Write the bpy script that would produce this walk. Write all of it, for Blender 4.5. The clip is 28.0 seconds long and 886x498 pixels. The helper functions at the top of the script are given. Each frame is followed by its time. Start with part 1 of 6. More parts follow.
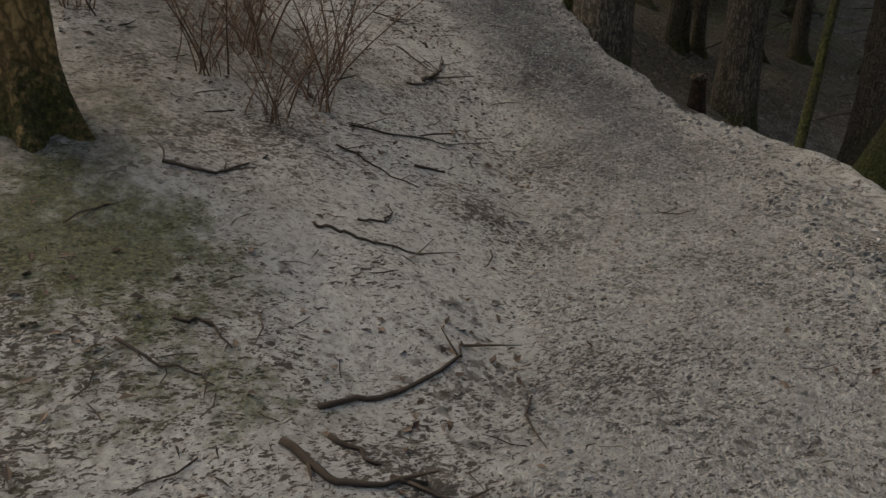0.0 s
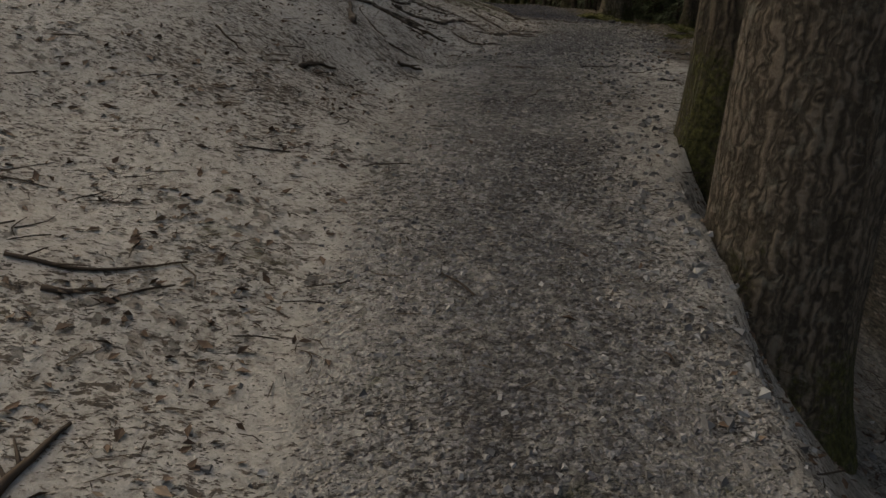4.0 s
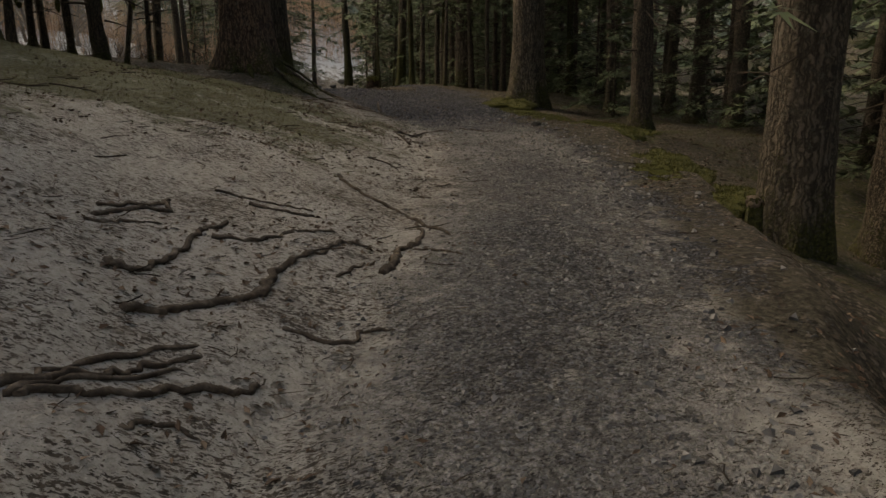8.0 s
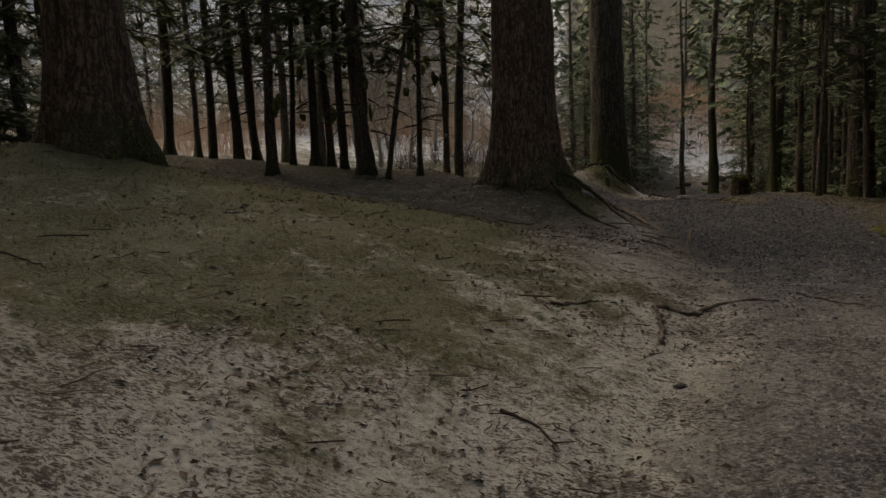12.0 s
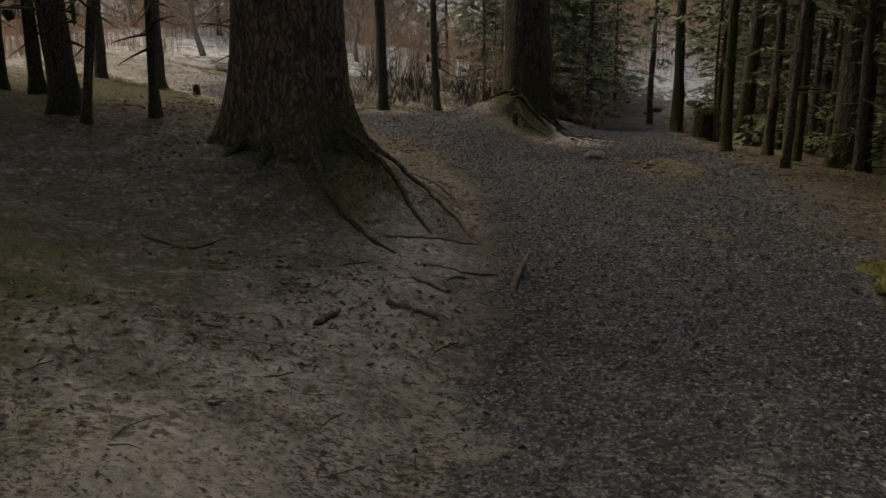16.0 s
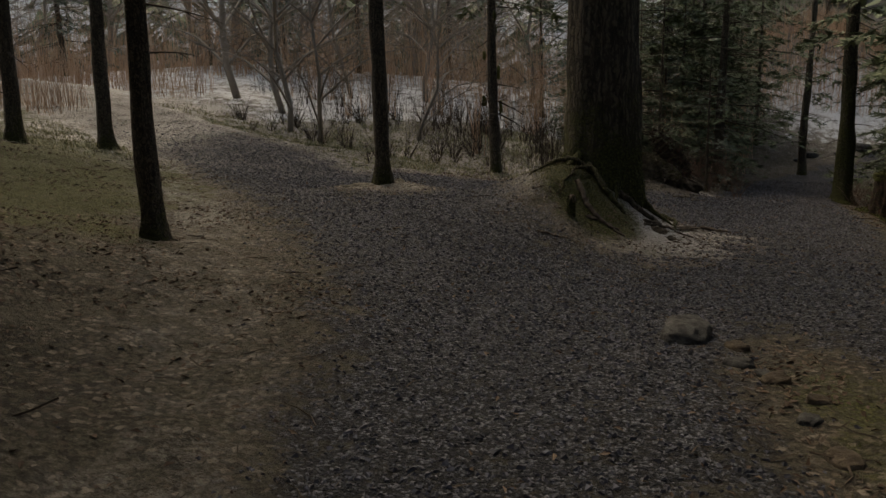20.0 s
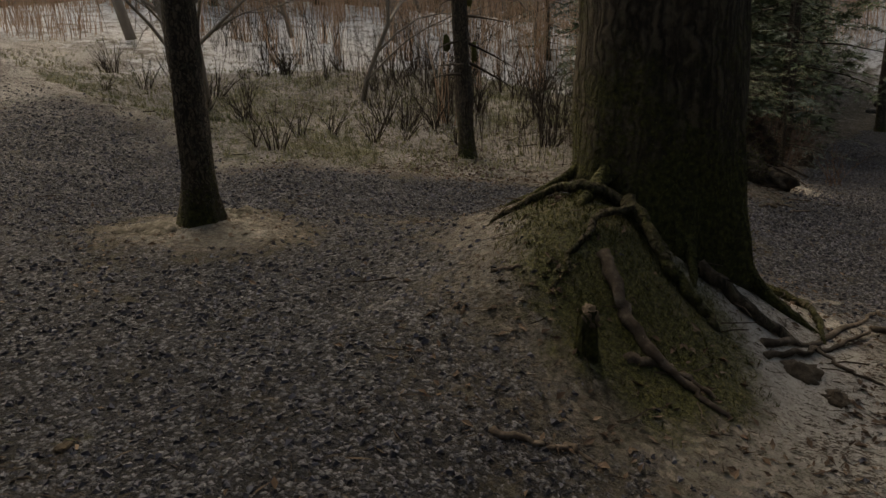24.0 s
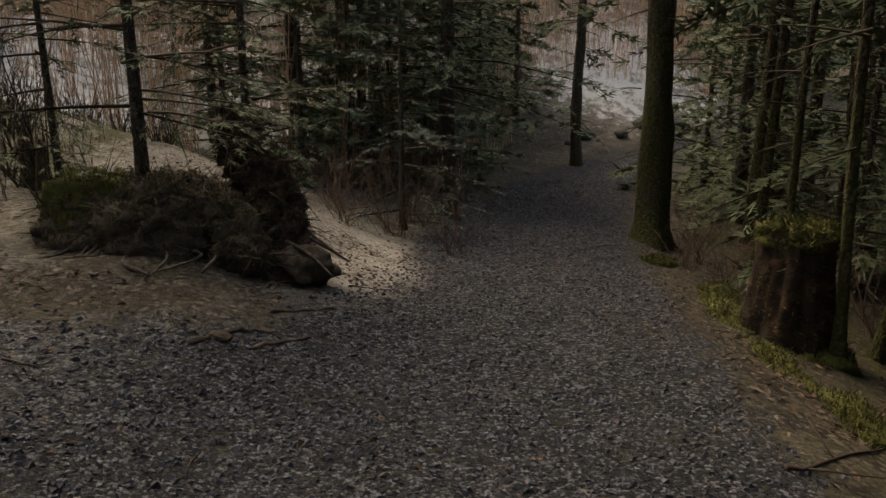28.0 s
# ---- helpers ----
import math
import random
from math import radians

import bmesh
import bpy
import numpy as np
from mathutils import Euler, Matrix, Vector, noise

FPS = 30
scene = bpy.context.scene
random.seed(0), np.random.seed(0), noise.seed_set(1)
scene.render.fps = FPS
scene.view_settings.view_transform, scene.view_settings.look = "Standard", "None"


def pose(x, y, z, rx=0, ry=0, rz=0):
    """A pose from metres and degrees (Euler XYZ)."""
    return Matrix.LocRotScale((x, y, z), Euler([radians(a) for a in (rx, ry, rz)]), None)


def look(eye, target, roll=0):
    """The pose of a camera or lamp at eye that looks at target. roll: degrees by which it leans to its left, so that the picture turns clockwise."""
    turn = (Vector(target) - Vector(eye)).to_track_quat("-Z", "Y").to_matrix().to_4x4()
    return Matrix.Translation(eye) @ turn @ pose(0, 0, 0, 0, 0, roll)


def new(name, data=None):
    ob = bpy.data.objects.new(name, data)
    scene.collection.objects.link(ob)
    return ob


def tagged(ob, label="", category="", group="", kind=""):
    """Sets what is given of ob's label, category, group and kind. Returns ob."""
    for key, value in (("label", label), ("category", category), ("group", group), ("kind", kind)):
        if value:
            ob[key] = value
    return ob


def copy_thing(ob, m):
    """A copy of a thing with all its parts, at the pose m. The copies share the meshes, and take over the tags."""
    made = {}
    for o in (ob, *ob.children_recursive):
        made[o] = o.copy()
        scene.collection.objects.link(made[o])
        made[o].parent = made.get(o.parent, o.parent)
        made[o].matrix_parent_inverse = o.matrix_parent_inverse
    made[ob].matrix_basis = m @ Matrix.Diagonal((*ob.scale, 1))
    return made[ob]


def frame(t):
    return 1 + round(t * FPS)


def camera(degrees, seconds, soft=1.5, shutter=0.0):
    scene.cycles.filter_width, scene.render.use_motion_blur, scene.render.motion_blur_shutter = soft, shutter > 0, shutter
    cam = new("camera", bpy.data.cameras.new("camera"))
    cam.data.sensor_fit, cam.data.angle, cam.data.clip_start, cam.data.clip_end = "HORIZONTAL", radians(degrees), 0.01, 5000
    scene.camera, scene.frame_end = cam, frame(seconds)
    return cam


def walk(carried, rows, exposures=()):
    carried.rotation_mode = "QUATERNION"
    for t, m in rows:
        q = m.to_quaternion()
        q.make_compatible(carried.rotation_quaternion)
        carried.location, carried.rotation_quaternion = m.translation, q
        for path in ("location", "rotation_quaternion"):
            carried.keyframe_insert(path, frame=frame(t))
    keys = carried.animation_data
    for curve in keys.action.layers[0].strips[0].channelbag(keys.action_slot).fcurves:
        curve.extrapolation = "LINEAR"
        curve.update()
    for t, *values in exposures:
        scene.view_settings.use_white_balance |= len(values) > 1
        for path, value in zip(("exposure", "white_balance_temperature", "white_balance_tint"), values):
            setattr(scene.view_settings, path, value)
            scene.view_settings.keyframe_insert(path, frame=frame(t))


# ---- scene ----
cam = camera(60.0, 28.0)
PATH = [
    (0, (-9.976, -17.64, 1.129), (-9.075, -16.001, 0.42), 0.8),
    (0.5, (-9.39, -17.081, 1.103), (-8.388, -15.514, 0.37), 1.5),
    (1, (-8.89, -16.568, 1.127), (-7.853, -15.027, 0.387), 2.0),
    (1.5, (-8.376, -15.965, 1.139), (-7.332, -14.418, 0.418), 2.4),
    (2, (-7.909, -15.469, 1.158), (-6.894, -13.886, 0.476), 2.1),
    (2.5, (-7.331, -14.767, 1.183), (-6.392, -13.123, 0.538), 3.4),
    (3, (-6.924, -14.149, 1.202), (-6.1, -12.436, 0.582), 3.9),
    (3.5, (-6.555, -13.526, 1.309), (-5.877, -11.749, 0.69), 4.5),
    (5.5, (-5.647, -10.833, 1.7), (-5.137, -8.988, 1.121), 1.6),
    (6, (-5.487, -10.287, 1.837), (-4.897, -8.459, 1.279), 0.8),
    (6.5, (-5.226, -9.667, 1.94), (-4.495, -7.88, 1.417), 0.7),
    (7, (-4.975, -9.164, 2.072), (-4.109, -7.437, 1.557), 1.4),
    (7.5, (-4.693, -8.663, 2.206), (-3.764, -6.969, 1.686), 0.9),
    (8, (-4.391, -8.193, 2.322), (-3.561, -6.443, 1.824), -0.5),
    (8.5, (-4.105, -7.688, 2.43), (-3.606, -5.795, 2.019), -3.9),
    (9, (-3.802, -7.211, 2.507), (-3.732, -5.235, 2.204), -5.1),
    (9.5, (-3.495, -6.782, 2.529), (-3.802, -4.821, 2.287), -4.9),
    (10, (-3.217, -6.491, 2.547), (-3.68, -4.555, 2.353), -4.1),
    (10.5, (-2.917, -6.063, 2.574), (-3.277, -4.1, 2.431), -3.9),
    (11, (-2.512, -5.419, 2.54), (-2.722, -3.436, 2.386), -4.0),
    (11.5, (-2.149, -4.9, 2.509), (-2.299, -2.916, 2.298), -3.3),
    (12, (-1.704, -4.254, 2.509), (-1.818, -2.272, 2.265), -2.6),
    (12.5, (-1.287, -3.619, 2.477), (-1.328, -1.633, 2.245), -1.8),
    (13, (-0.93, -3.086, 2.486), (-0.846, -1.098, 2.282), -0.5),
    (13.5, (-0.621, -2.322, 2.524), (-0.436, -0.341, 2.319), 0.1),
    (15.5, (0.446, 0.071, 2.741), (0.374, 2.012, 2.265), 0.5),
    (16, (0.683, 0.817, 2.749), (0.598, 2.757, 2.268), -0.6),
    (16.5, (0.969, 1.552, 2.772), (0.906, 3.482, 2.254), -0.4),
    (17, (1.189, 2.39, 2.805), (1.163, 4.314, 2.26), 0.6),
    (17.5, (1.378, 3.075, 2.863), (1.34, 4.999, 2.32), 0.4),
    (18, (1.49, 3.705, 2.883), (1.358, 5.633, 2.369), -0.2),
    (18.5, (1.632, 4.336, 2.925), (1.356, 6.256, 2.439), -1.0),
    (19, (1.742, 5.132, 2.941), (1.371, 7.046, 2.495), -1.5),
    (19.5, (1.842, 5.934, 2.937), (1.424, 7.846, 2.526), -1.8),
    (20, (1.872, 6.729, 2.95), (1.449, 8.643, 2.551), -1.3),
    (20.5, (1.852, 7.463, 2.98), (1.389, 9.366, 2.579), -1.0),
    (21, (1.81, 8.249, 3.012), (1.271, 10.132, 2.609), -1.1),
    (21.5, (1.723, 8.877, 2.991), (1.073, 10.725, 2.587), -1.1),
    (23.5, (1.454, 11.621, 2.963), (0.727, 13.41, 2.443), -2.9),
    (24, (1.565, 12.428, 2.946), (1.115, 14.297, 2.394), -1.9),
    (24.5, (1.883, 13.213, 2.917), (1.738, 15.131, 2.368), -1.4),
    (25, (2.277, 13.948, 2.86), (2.393, 15.864, 2.297), -1.3),
    (25.5, (2.657, 14.541, 2.808), (2.895, 16.445, 2.244), -1.3),
    (26, (2.984, 15.015, 2.753), (3.255, 16.925, 2.226), -0.8),
    (26.5, (3.321, 15.503, 2.667), (3.588, 17.428, 2.195), 0.1),
    (27, (3.649, 16.003, 2.592), (3.896, 17.936, 2.143), 0.3),
    (27.5, (3.898, 16.494, 2.538), (4.08, 18.431, 2.075), 0.2),
    (28, (4.079, 16.965, 2.493), (4.187, 18.902, 2.006), -0.2),
]
SKY, SUN = .12, .5
EXPOSURES = [(0.0, 0.95, 7600, 3), (3.5, 0.8, 8000, 4), (6.0, 0.97, 8650, 4), (10.0, 1.25, 9250, 6), (12.0, 1.04, 9000, 5), (15.5, 1.2, 8900, 6), (18.0, 1.18, 8850, 5), (20.0, 0.8, 8600, 4), (24.0, 1.02, 9150, 5), (28.0, 1.42, 9100, 6)]
walk(cam, [(t, look(eye, target, roll)) for t, eye, target, roll in PATH], exposures=EXPOSURES)

# ---- sky and light: a dull winter day under an even sky ----
world = bpy.data.worlds.new("world")
scene.world = world
world.use_nodes = True
wn, wl = world.node_tree.nodes, world.node_tree.links
sky = wn.new("ShaderNodeTexSky")
sky.sky_type, sky.sun_disc = "NISHITA", False
sky.sun_elevation, sky.sun_rotation = radians(50), radians(-35)
sky.air_density, sky.dust_density = 1.0, 4.0
wn["Background"].inputs["Strength"].default_value = SKY
wl.new(sky.outputs["Color"], wn["Background"].inputs["Color"])
sun = new("sun", bpy.data.lights.new("sun", "SUN"))
sun.data.energy, sun.data.angle, sun.data.color = SUN, radians(40), (1.0, .95, .88)
sun.matrix_world = look((-23, 32, 47), (0, 0, 0))

# ---- materials ----


def material(name, rough=.9):
    m = bpy.data.materials.new(name)
    m.use_nodes = True
    n, l = m.node_tree.nodes, m.node_tree.links
    b = n["Principled BSDF"]
    b.inputs["Roughness"].default_value = rough
    b.inputs["Specular IOR Level"].default_value = .25
    return m, n, l, b


def noise_tex(n, l, scale, detail=4, rough=.6, coord=None):
    t = n.new("ShaderNodeTexNoise")
    t.inputs["Scale"].default_value, t.inputs["Detail"].default_value, t.inputs["Roughness"].default_value = scale, detail, rough
    if coord is not None:
        l.new(coord, t.inputs["Vector"])
    return t.outputs["Fac"]


def ramp(n, l, fac, stops):
    r = n.new("ShaderNodeValToRGB")
    e = r.color_ramp.elements
    while len(e) < len(stops):
        e.new(.5)
    for el, (p, c) in zip(e, stops):
        el.position, el.color = p, (*c, 1) if len(c) == 3 else c
    l.new(fac, r.inputs["Fac"])
    return r.outputs["Color"]


def step(n, l, fac, a, b):
    r = n.new("ShaderNodeMapRange")
    r.interpolation_type = "SMOOTHSTEP"
    r.inputs["From Min"].default_value, r.inputs["From Max"].default_value = a, b
    l.new(fac, r.inputs["Value"])
    return r.outputs["Result"]


def math_node(n, l, op, a, b):
    m = n.new("ShaderNodeMath")
    m.operation = op
    for k, v in enumerate((a, b)):
        if isinstance(v, (int, float)):
            m.inputs[k].default_value = v
        else:
            l.new(v, m.inputs[k])
    return m.outputs[0]


def mix(n, l, fac, a, b, kind="MIX"):
    m = n.new("ShaderNodeMix")
    m.data_type, m.blend_type = "RGBA", kind
    for k, v in ((0, fac), (6, a), (7, b)):
        if isinstance(v, (int, float)):
            m.inputs[k].default_value = v
        elif isinstance(v, tuple):
            m.inputs[k].default_value = (*v, 1)
        else:
            l.new(v, m.inputs[k])
    return m.outputs[2]


def bump(n, l, b, h, strength, dist):
    u = n.new("ShaderNodeBump")
    u.inputs["Strength"].default_value, u.inputs["Distance"].default_value = strength, dist
    l.new(h, u.inputs["Height"])
    l.new(u.outputs["Normal"], b.inputs["Normal"])


def objco(n):
    return n.new("ShaderNodeTexCoord").outputs["Object"]


def bark(name, dark, light, lichen, moss, furrow=9.0, moss_top=1.0, frost=0.0):
    """Furrowed bark, flecked with lichen, mossy towards the foot. moss: how much; moss_top: metres up to which it grows thick."""
    m, n, l, b = material(name, .92)
    co = objco(n)
    mp = n.new("ShaderNodeMapping")
    mp.inputs["Scale"].default_value = (1, 1, .13)
    l.new(co, mp.inputs["Vector"])
    vor = n.new("ShaderNodeTexVoronoi")
    vor.feature = "DISTANCE_TO_EDGE"
    vor.inputs["Scale"].default_value = furrow * 2.2
    warp = n.new("ShaderNodeVectorMath")
    warp.operation = "ADD"
    wnz = n.new("ShaderNodeTexNoise")
    wnz.inputs["Scale"].default_value = furrow
    wsc = n.new("ShaderNodeVectorMath")
    wsc.operation = "SCALE"
    wsc.inputs["Scale"].default_value = .12
    l.new(co, wnz.inputs["Vector"])
    l.new(wnz.outputs["Color"], wsc.inputs[0])
    l.new(mp.outputs["Vector"], warp.inputs[0])
    l.new(wsc.outputs[0], warp.inputs[1])
    l.new(warp.outputs[0], vor.inputs["Vector"])
    plates = step(n, l, vor.outputs["Distance"], .0, .34)
    fine = noise_tex(n, l, 60, 5, .65, co)
    streak = noise_tex(n, l, furrow * 3.0, 6, .72, mp.outputs["Vector"])
    base = mix(n, l, step(n, l, math_node(n, l, "ADD", math_node(n, l, "MULTIPLY", plates, .25), math_node(n, l, "ADD", math_node(n, l, "MULTIPLY", fine, .28), math_node(n, l, "MULTIPLY", streak, .72))), .40, .88), dark, light)
    broad = noise_tex(n, l, 2.2, 4, .6, co)
    base = mix(n, l, math_node(n, l, "MULTIPLY", step(n, l, noise_tex(n, l, 11, 4, .7, co), .54, .70), .5), base, lichen)
    sep = n.new("ShaderNodeSeparateXYZ")
    l.new(co, sep.inputs[0])
    low = math_node(n, l, "DIVIDE", sep.outputs["Z"], moss_top)
    grow = math_node(n, l, "SUBTRACT", math_node(n, l, "ADD", broad, moss * .5), math_node(n, l, "MULTIPLY", low, .35))
    green = ramp(n, l, noise_tex(n, l, 35, 3, .6, co), [(.3, (.010, .011, .003)), (.55, (.042, .043, .012)), (.8, (.11, .10, .03))])
    grow = math_node(n, l, "ADD", grow, math_node(n, l, "MULTIPLY", math_node(n, l, "SUBTRACT", noise_tex(n, l, 28, 4, .7, co), .5), .9))
    mask = step(n, l, grow, .40, .72) if moss > 0 else None
    if mask is not None:
        base = mix(n, l, mask, base, green)
    l.new(base, b.inputs["Base Color"])
    bump(n, l, b, math_node(n, l, "ADD", math_node(n, l, "MULTIPLY", plates, .5), math_node(n, l, "ADD", math_node(n, l, "MULTIPLY", streak, 1.2), math_node(n, l, "MULTIPLY", fine, .25))), .8, .03)
    return m


def plain(name, stops, scale=20, rough=.9, rnd=True, bump_scale=60, bump_d=.004):
    """Two-scale mottled colour; every loose piece gets its own shade."""
    m, n, l, b = material(name, rough)
    co = objco(n)
    f = noise_tex(n, l, scale, 5, .65, co)
    if rnd:
        g = n.new("ShaderNodeNewGeometry")
        f = math_node(n, l, "ADD", math_node(n, l, "MULTIPLY", f, .5), math_node(n, l, "MULTIPLY", g.outputs["Random Per Island"], .5))
    l.new(ramp(n, l, f, stops), b.inputs["Base Color"])
    bump(n, l, b, noise_tex(n, l, bump_scale, 4, .7, co), .6, bump_d)
    return m


BARK = bark("bark_grey", (0.031, 0.025, 0.018), (0.163, 0.133, 0.104), (.16, .155, .13), .35, 9, .8)
BARK_RED = bark("bark_red_brown", (0.026, 0.017, 0.012), (0.169, 0.111, 0.078), (.17, .15, .12), .25, 8, .7)
BARK_OLD = bark("bark_old_red", (0.023, 0.014, 0.009), (0.195, 0.107, 0.062), (.17, .13, .09), .42, 8, 1.6)
BARK_DARK = bark("bark_dark", (0.026, 0.021, 0.016), (0.143, 0.113, 0.086), (.08, .085, .06), .30, 14, .9)
BARK_MOSS = bark("bark_mossy", (0.017, 0.014, 0.009), (0.111, 0.088, 0.062), (.075, .08, .05), .62, 10, 3.0)
BARK_BLACK = bark("bark_black", (0.018, 0.014, 0.010), (0.104, 0.083, 0.061), (.05, .055, .03), .62, 7, 1.0)
BARK_OCHRE = bark("bark_ochre", (.09, .058, .024), (.38, .25, .11), (.40, .31, .14), .2, 9, 2.0)
MOSS = plain("moss", [(.2, (.018, .019, .005)), (.5, (.06, .062, .017)), (.75, (.12, .115, .035)), (.95, (.19, .17, .07))], 14, .97, True, 160, .012)
GRASS = plain("grass", [(.2, (.07, .075, .03)), (.5, (.20, .195, .095)), (.8, (.42, .395, .27))], 5)
LEAF = plain("leaf_litter", [(.15, (.034, .022, .015)), (.45, (.08, .052, .037)), (.7, (.15, .108, .08)), (.95, (.27, .22, .175))], 7, .85)
TWIG = plain("twig_wood", [(.2, (.016, .012, .009)), (.6, (.060, .044, .033)), (.95, (.17, .135, .105))], 12)
ROOT = plain("root_wood", [(.25, (.018, .013, .009)), (.5, (.062, .047, .036)), (.75, (.17, .14, .115))], 14, .88, False, 45, .008)
DEADWOOD = plain("dead_wood", [(.25, (.05, .035, .025)), (.6, (.15, .115, .085)), (.9, (.28, .235, .19))], 10, .88, False, 40, .008)
ROTTEN = plain("rotten_wood", [(.3, (.010, .007, .005)), (.55, (.036, .022, .015)), (.75, (.13, .062, .038))], 9, .92, False, 30, .03)
NEEDLE = plain("spruce_needles", [(.2, (.040, .052, .027)), (.6, (.105, .132, .070)), (.95, (.23, .26, .15))], 4, .7)
NEEDLE_FROST = plain("frosted_needles", [(.2, (.05, .065, .048)), (.6, (.12, .15, .12)), (.95, (.26, .30, .265))], 4, .75)
STONE = plain("gravel_stone", [(.1, (.015, .0165, .021)), (.5, (.045, .0465, .062)), (.85, (.172, .174, .208))], 25, .8)
STONE_FROST = plain("frosted_gravel", [(.1, (.03, .029, .030)), (.45, (.12, .117, .118)), (.9, (.38, .37, .36))], 25, .85)
EARTH = plain("littered_earth", [(.3, (.03, .027, .02)), (.5, (.10, .09, .072)), (.72, (.26, .245, .22))], 22, .95, False, 60, .02)
ROCK = plain("rock", [(.3, (.014, .014, .013)), (.5, (.042, .041, .040)), (.75, (.10, .097, .092))], 11, .9, False, 26, .03)
FROSTY = plain("frosted_twigs", [(.2, (.12, .10, .085)), (.6, (.25, .22, .19)), (.95, (.42, .39, .36))], 3)
REED = plain("brush_stems", [(.15, (.21, .12, .075)), (.5, (.45, .29, .19)), (.9, (.64, .49, .37))], 3)
BRUSH = plain("low_brush_stems", [(.15, (.05, .028, .02)), (.5, (.13, .08, .057)), (.9, (.25, .18, .14))], 3)
SNOW = plain("snow", [(.2, (.55, .56, .58)), (.7, (.78, .79, .8))], 3, .7, False, 20, .02)
DIRT = plain("dark_soil", [(.25, (.014, .011, .008)), (.5, (.06, .046, .033)), (.8, (.14, .11, .083))], 12, .95, False, 40, .02)

# ---- the lie of the land ----
# trail nodes: x, y, height, half width, rise per metre on the left bank, fall per metre on the right bank
TRAIL = [
    (-12.5, -24, -1.04, 1.5, 0.22, 0.3), (-9.2, -18.5, -0.61, 1.5, 0.2, 0.3), (-6.1, -13.8, -0.31, 1.25, 0.53, 0.33),
    (-5.1, -10.4, 0.43, 0.95, 0.28, 0.34), (-4, -7.6, 0.82, 1, 0.66, 0.5), (-2.2, -4.8, 1.05, 1.3, 0.45, 0.42),
    (-0.3, -1.6, 1.06, 1.35, 0.4, 0.40), (1.1, 2, 1.16, 1.3, 0.37, 0.1), (1.9, 6, 1.24, 1.4, 0.22, 0.16),
    (2, 10, 1.45, 1.7, 0.29, 0.11), (2.6, 14, 1.15, 1.9, 0.16, 0.27), (3.9, 18, 0.99, 1.6, 0.09, 0.1),
    (4.8, 22, 0.76, 1.25, 0.12, 0.35), (5.95, 27, 0.30, 1.2, 0.11, 0.21), (8.1, 33.4, -0.12, 1.2, 0.04, 0.05),
    (10.6, 37.0, -0.3, 1.2, 0.04, 0.05), (16, 39.5, -0.5, 1.2, 0.04, 0.05), (26, 40.5, -0.7, 1.2, 0.04, 0.05),
]
BRANCH = [(2, 11, 1.49, 1.7), (.7, 13.9, 1.5, 1.75), (-1.1, 16.5, 1.66, 1.75), (-3.6, 18.7, 1.85, 1.5), (-6.6, 20.5, 2.3, 1.35), (-9.9, 22.4, 2.9, 1.3), (-15, 25, 3.6, 1.3)]
LOOP = [(-1.4, 18.9, 1.58, 1.2), (1.2, 19.8, 1.25, .9), (4.2, 20.3, .92, 1.0)]


def smooth_nodes(nodes, per=14):
    """A Catmull-Rom line through the nodes."""
    a = np.array(nodes, float)
    a = np.vstack([2 * a[0] - a[1], a, 2 * a[-1] - a[-2]])
    out = []
    for i in range(1, len(a) - 2):
        for k in range(per):
            u = k / per
            p, q, r, s = a[i - 1], a[i], a[i + 1], a[i + 2]
            out.append(.5 * (2 * q + (r - p) * u + (2 * p - 5 * q + 4 * r - s) * u * u + (3 * q - p - 3 * r + s) * u ** 3))
    return np.array(out + [a[-2]])


def beside(line, x, y):
    """Nearest sample of a line, and the signed distance from it (left positive)."""
    best = np.full(x.shape, 1e9)
    row = np.zeros(x.shape, int)
    for i, p in enumerate(line):
        d = (x - p[0]) ** 2 + (y - p[1]) ** 2
        near = d < best
        best[near], row[near] = d[near], i
    i0, i1 = np.maximum(row - 1, 0), np.minimum(row + 1, len(line) - 1)
    tx, ty = line[i1, 0] - line[i0, 0], line[i1, 1] - line[i0, 1]
    n = np.hypot(tx, ty)
    dx, dy = x - line[row, 0], y - line[row, 1]
    along = (dx * tx + dy * ty) / n
    val = line[row] + (line[i1] - line[i0]) * (np.clip(along, -.5 * n, .5 * n) / n)[..., None]
    return val, (tx * dy - ty * dx) / n, np.sqrt(best)


def lattice(x, y, seed=0):
    """Smooth value noise between -1 and 1."""
    xi, yi = np.floor(x).astype(np.int64), np.floor(y).astype(np.int64)
    u, v = x - xi, y - yi
    u, v = u * u * (3 - 2 * u), v * v * (3 - 2 * v)

    def h(a, b):
        n = (a * 374761393 + b * 668265263 + seed * 974634777) & 0x7fffffff
        n = ((n ^ (n >> 13)) * 1274126177) & 0x7fffffff
        return ((n ^ (n >> 16)) & 0xffff) / 32767.5 - 1

    return (h(xi, yi) * (1 - u) + h(xi + 1, yi) * u) * (1 - v) + (h(xi, yi + 1) * (1 - u) + h(xi + 1, yi + 1) * u) * v


def ease(v, a, b):
    v = np.clip((v - a) / (b - a), 0, 1)
    return v * v * (3 - 2 * v)


TRAIL_LINE, BRANCH_LINE, LOOP_LINE = smooth_nodes(TRAIL), smooth_nodes(BRANCH), smooth_nodes(LOOP)
